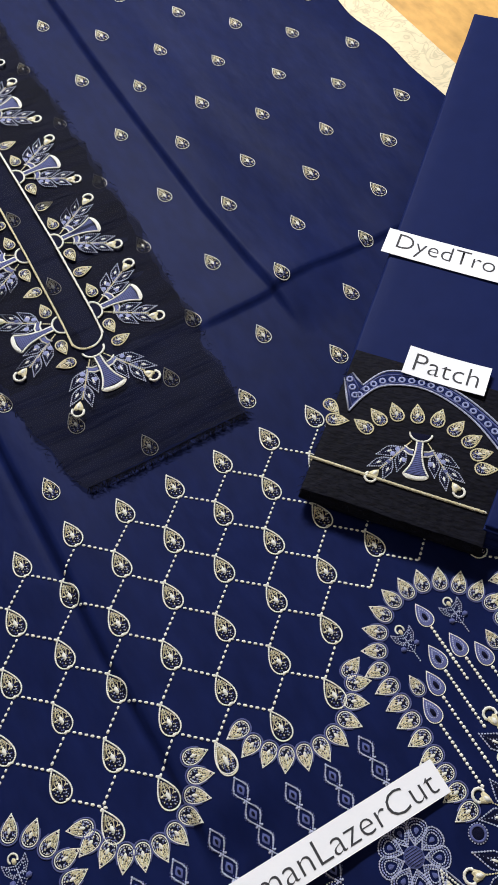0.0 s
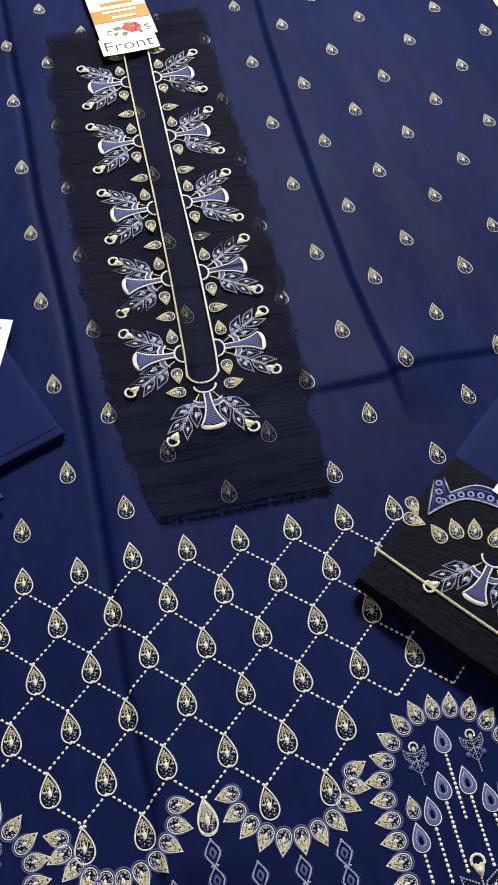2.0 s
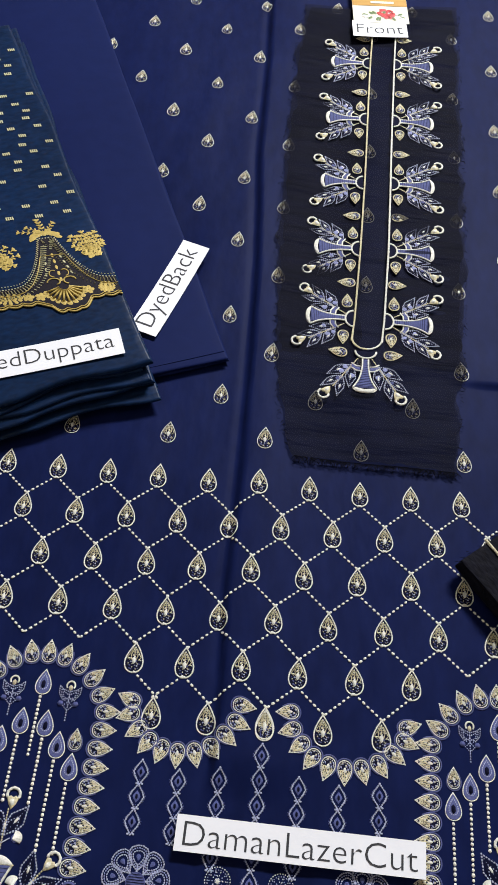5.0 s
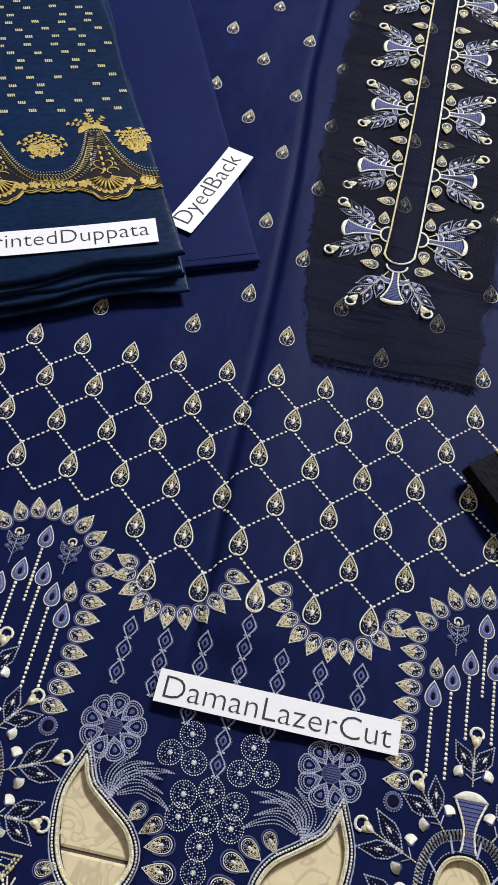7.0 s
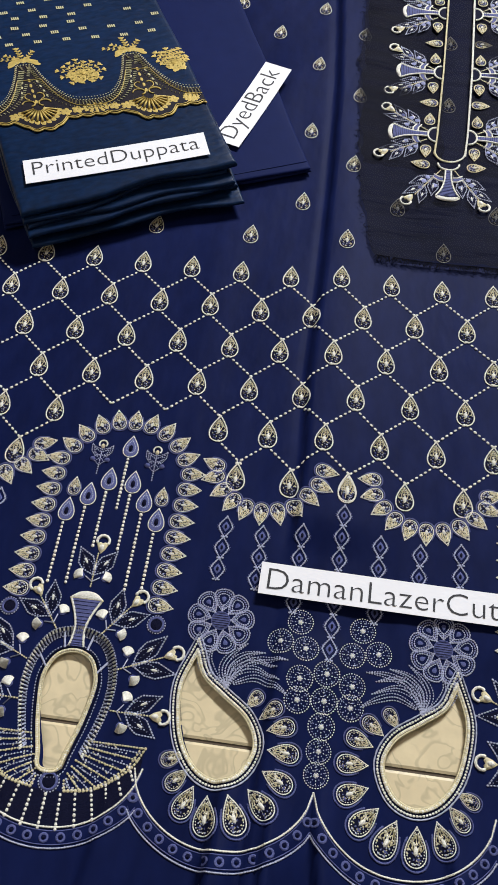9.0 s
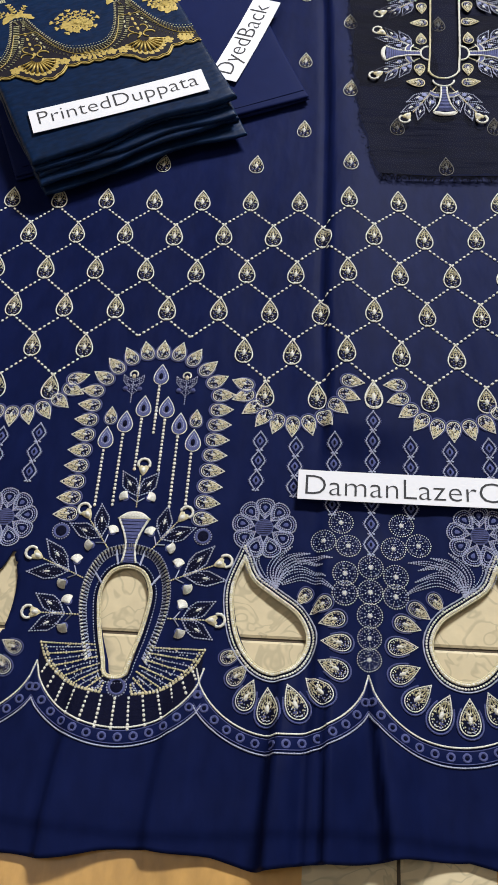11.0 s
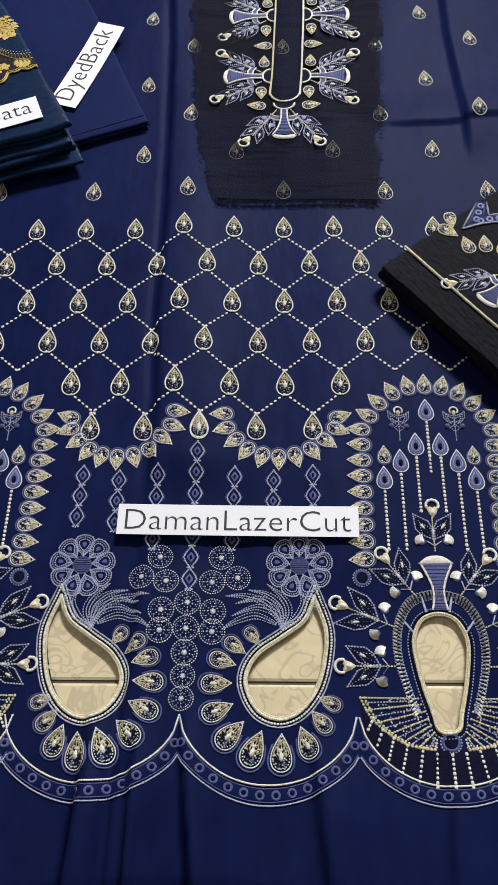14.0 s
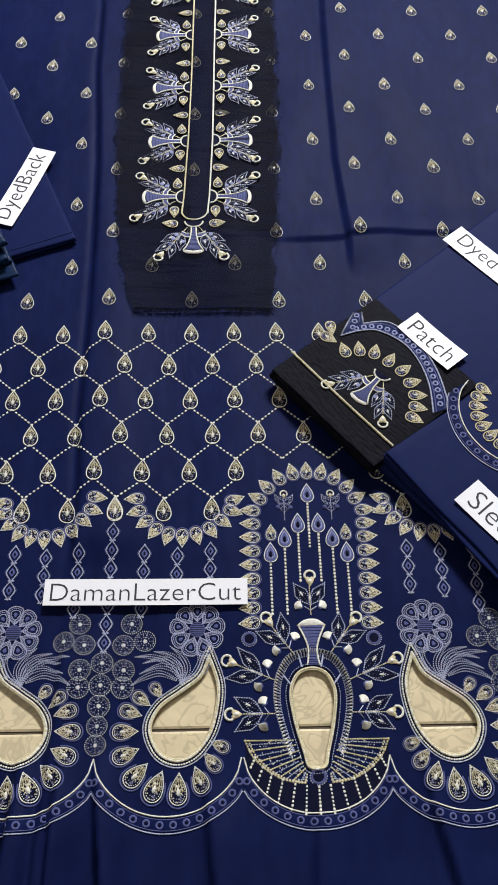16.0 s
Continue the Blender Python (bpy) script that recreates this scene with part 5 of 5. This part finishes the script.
for k in range(3):
    put_sleeve("scallop_band", SCALLOP, 0.050 + 0.131 * k, 0.108)
    for j in range(-5, 6):
        g = radians(270 + 15.5 * j)
        put_sleeve("drop", NETDROP, 0.050 + 0.131 * k + 0.048 * math.cos(g), 0.152 + 0.044 * math.sin(g), math.degrees(g) + 90)
    bloom(put_sleeve, 0.050 + 0.131 * k, 0.142, 90, drops=False)

patch = thing("border_patch", "black net border patch with blue scallop and gold drops", "textile", on_stack(0, 0, STACK_Z))
part("net_fold", slab_mesh("patch_net", 0.162, 0.162, 0.0022, 0.0011, NET_DENSE, 0.003, 81.0, 0.0004, ruck=0.0003), patch, Matrix.Translation((0.0 * K, -0.003 * K, 0)), "dense folded black organza")
skirt = slab_mesh("patch_front", 0.164, 0.034, 0.0185, 0.009, NET_DENSE, 0.003, 83.0, 0.0006, ny=12, ruck=0.0008)
part("net_fold", skirt, patch, Matrix.Translation((-0.001 * K, -0.0055 * K, -0.0170 * K)), "dense folded black organza")
put_patch = put_on(patch, 0.0027)
cordp = Sew()
cordp.tube(curve([(-0.003, 0.0305), (0.04, 0.0300), (0.09, 0.0295), (0.156, 0.0300)], 60), 0.0013, GOLD, n=5, twist=0.25)
cordp.chain(curve([(-0.003, 0.0305), (0.04, 0.0300), (0.09, 0.0295), (0.156, 0.0300)], 60), 0.0022, 0.0016, CREAM, 1.2, z=0.0003)
put_patch("edge_cord", cordp.mesh("edge_cord"), 0, 0)


def patch_band():
    """Blue ringed band: a short arm, a sharp notch, then a wide arc."""
    s = Sew()
    arm_u, arm_l = [(0.0050, 0.1310), (0.0118, 0.1255), (0.0185, 0.1205)], [(-0.0005, 0.1230), (0.0070, 0.1060), (0.0147, 0.0885)]
    arc_u = curve([(0.0185, 0.1205), (0.0343, 0.1430), (0.0611, 0.1498), (0.0887, 0.1477), (0.1203, 0.1368), (0.1517, 0.1187), (0.1620, 0.1095)], 72)
    arc_l = curve([(0.0147, 0.0885), (0.0235, 0.1100), (0.0370, 0.1265), (0.0675, 0.1360), (0.0975, 0.1310), (0.1276, 0.1162), (0.1560, 0.0930)], 72)
    for up, lo in ((arm_u, arm_l), (arc_u, arc_l)):
        s.strip(lo, up, 0.0004, NAVY_PLAIN)
        for t, r, mat in ((0.0, 0.0009, SILVER), (1.0, 0.0009, SILVER), (0.2, 0.0008, BLUE), (0.8, 0.0008, BLUE)):
            s.tube([(a[0] + (b[0] - a[0]) * t, a[1] + (b[1] - a[1]) * t) for a, b in zip(up, lo)], r, mat, n=4, twist=0.3 if mat is SILVER else 0.0)
        mid = [((a[0] + b[0]) / 2, (a[1] + b[1]) / 2) for a, b in zip(up, lo)]
        lens = np.r_[0, np.cumsum([math.dist(a, b) for a, b in zip(mid, mid[1:])])]
        for d in np.arange(0.005, lens[-1] - 0.002, 0.0092):
            x, y = float(np.interp(d, lens, [p[0] for p in mid])), float(np.interp(d, lens, [p[1] for p in mid]))
            s.strip(ring(x, y, 0.0016, 10) + [(x + 0.0016, y)], ring(x, y, 0.0036, 10) + [(x + 0.0036, y)], 0.0008, LILAC, z=0.0003)
    return s.mesh("scallop_band")


put_patch("scallop_band", patch_band(), 0, 0)
for a, b in ((0.0321, 0.0780), (0.0418, 0.0919), (0.0559, 0.1026), (0.0750, 0.1075), (0.0945, 0.1097), (0.1126, 0.1050), (0.1286, 0.0970), (0.1399, 0.0860), (0.1474, 0.0726)):
    put_patch("drop", NETDROP, a, b, aim(a - 0.090, b - 0.055), scale=1.08)
put_patch("drop", NETDROP, 0.008, 0.076, aim(1, 0.25), scale=1.1)
put_patch("drop", NETDROP, -0.001, 0.088, aim(1, -0.6))
bloom(put_patch, 0.0835, 0.0890, -81, drops=False, size=0.88, spread=1.08)

fuzz, rnf = Sew(), random.Random(9)
for k in range(420):
    if rnf.random() < 0.5:
        a, b, da, db = rnf.uniform(0.0, 0.16), rnf.uniform(-0.005, 0.0), rnf.uniform(-0.003, 0.003), -rnf.uniform(0.001, 0.004)
    else:
        a, b, da, db = rnf.uniform(-0.001, 0.002), rnf.uniform(0.0, 0.155), -rnf.uniform(0.001, 0.004), rnf.uniform(-0.003, 0.003)
    z = rnf.uniform(-0.012, 0.001)
    fuzz.tube([(a, b, z), (a + da * 0.6, b + db * 0.6, z + 0.0006), (a + da, b + db, z - 0.0008)], 0.00025, NET_DENSE, n=3)
tagged(part("fringe", fuzz.mesh("patch_fringe"), patch, None, "loose frayed threads"), kind="stuff")

label_z = STACK_Z + 0.0028
for words, text, a, b, z, w, h, tw in (("Patch", "white paper strip lettered Patch beside embroidered net border", 0.0877, 0.1618, label_z + 0.0012, 0.079, 0.033, 0.062),
                                       ("DyedTrouser", "white paper strip lettered DyedTrouser on plain navy cloth", 0.0757, 0.305, STACK_Z + 0.0005, 0.180, 0.034, 0.155),
                                       ("Sleeve", "white paper strip lettered Sleeve on embroidered navy piece", 0.294, 0.047, STACK_Z + 0.0075, 0.100, 0.036, 0.080)):
    c, d = math.cos(radians(TA)), math.sin(radians(TA))
    paper_label(words, text, P0[0] + a * c - b * d, P0[1] + a * d + b * c, z, TA, w, h, tw, 0.0015)

paper_label("DamanLazerCut", "white paper strip lettered DamanLazerCut on the embroidered border", -0.0400, -0.3246, 0.0060, -0.6, 0.199, 0.0272, 0.186, 0.0008, 0.0, 0.0180)
paper_label("Front", "white paper strip lettered Front on the neckline net", 0.0085, 0.752, 0.0110, 5.0, 0.078, 0.036, 0.066, 0.0008)

# printed brand card above the neck
card = thing("brand_card", "cream cardboard tag with ochre band and red roses", "tag", frame_at(0.0050, 0.835, 0.0112, 5.0))


def flat(u, v):
    return 0.0010


part("card", sheet_mesh("card", 0.080, 0.136, CARD, flat, 0.0010), card)


def bar(x, y, w, h, mat, name="print_bar", z=0.0014):
    s = Sew()
    s.add([(x - w / 2, y - h / 2, z), (x + w / 2, y - h / 2, z), (x + w / 2, y + h / 2, z), (x - w / 2, y + h / 2, z)], [(0, 1, 2, 3)], mat)
    return part(name, s.mesh(name), card)


bar(0, -0.013, 0.0795, 0.030, CARD_GOLD, "ochre_band")
bar(0, -0.006, 0.048, 0.005, CARD, z=0.0018)
bar(0.004, -0.020, 0.034, 0.005, CARD, z=0.0018)
bar(0, 0.0145, 0.046, 0.007, CARD_GOLD)
bar(0, 0.040, 0.014, 0.016, LEAF)
rose = Sew()
for k in range(26):
    r, g = 0.013 * math.sqrt(rng.random()), rng.uniform(0, 6.28)
    blob(rose, 0.006 + 1.1 * r * math.cos(g), -0.047 + 0.8 * r * math.sin(g), rng.uniform(0.002, 0.005), rng.uniform(0.002, 0.004), g, ROSE)
for k in range(16):
    g = rng.uniform(0, 6.28)
    blob(rose, 0.004 + 0.028 * math.cos(g), -0.052 + 0.008 * math.sin(g), 0.004, 0.002, g, LEAF if k % 3 else PAPER)
part("rose_picture", rose.mesh("rose_picture"), card, Matrix.Translation((0, 0, 0.0016 * K)))

# a snipped thread end lying on the shirt
snip = Sew()
snip.tube([(x, y, cloth(0.196 + x, -0.186 + y) + 0.0012) for x, y in curve([(-0.0075, 0.003), (-0.003, -0.0015), (0.003, -0.001), (0.0075, 0.0035)], 14)], 0.00055, CREAM, n=5)
tagged(part("loose_thread", snip.mesh("loose_thread"), None, Matrix.Translation((0.196 * K, -0.186 * K, 0))), "short curled white thread end on the navy cloth", "thread")

# ---------------------------------------------------------------- floor tiles
TILE_MESH = tile_mesh()
for i in range(-6, 7):
    for j in range(-6, 7):
        part("tile", TILE_MESH, floor, Matrix.Translation(((TX + TILE * (i + 0.5)) * K, (TY + TILE * (j + 0.5)) * K, FLOOR_Z * K)))
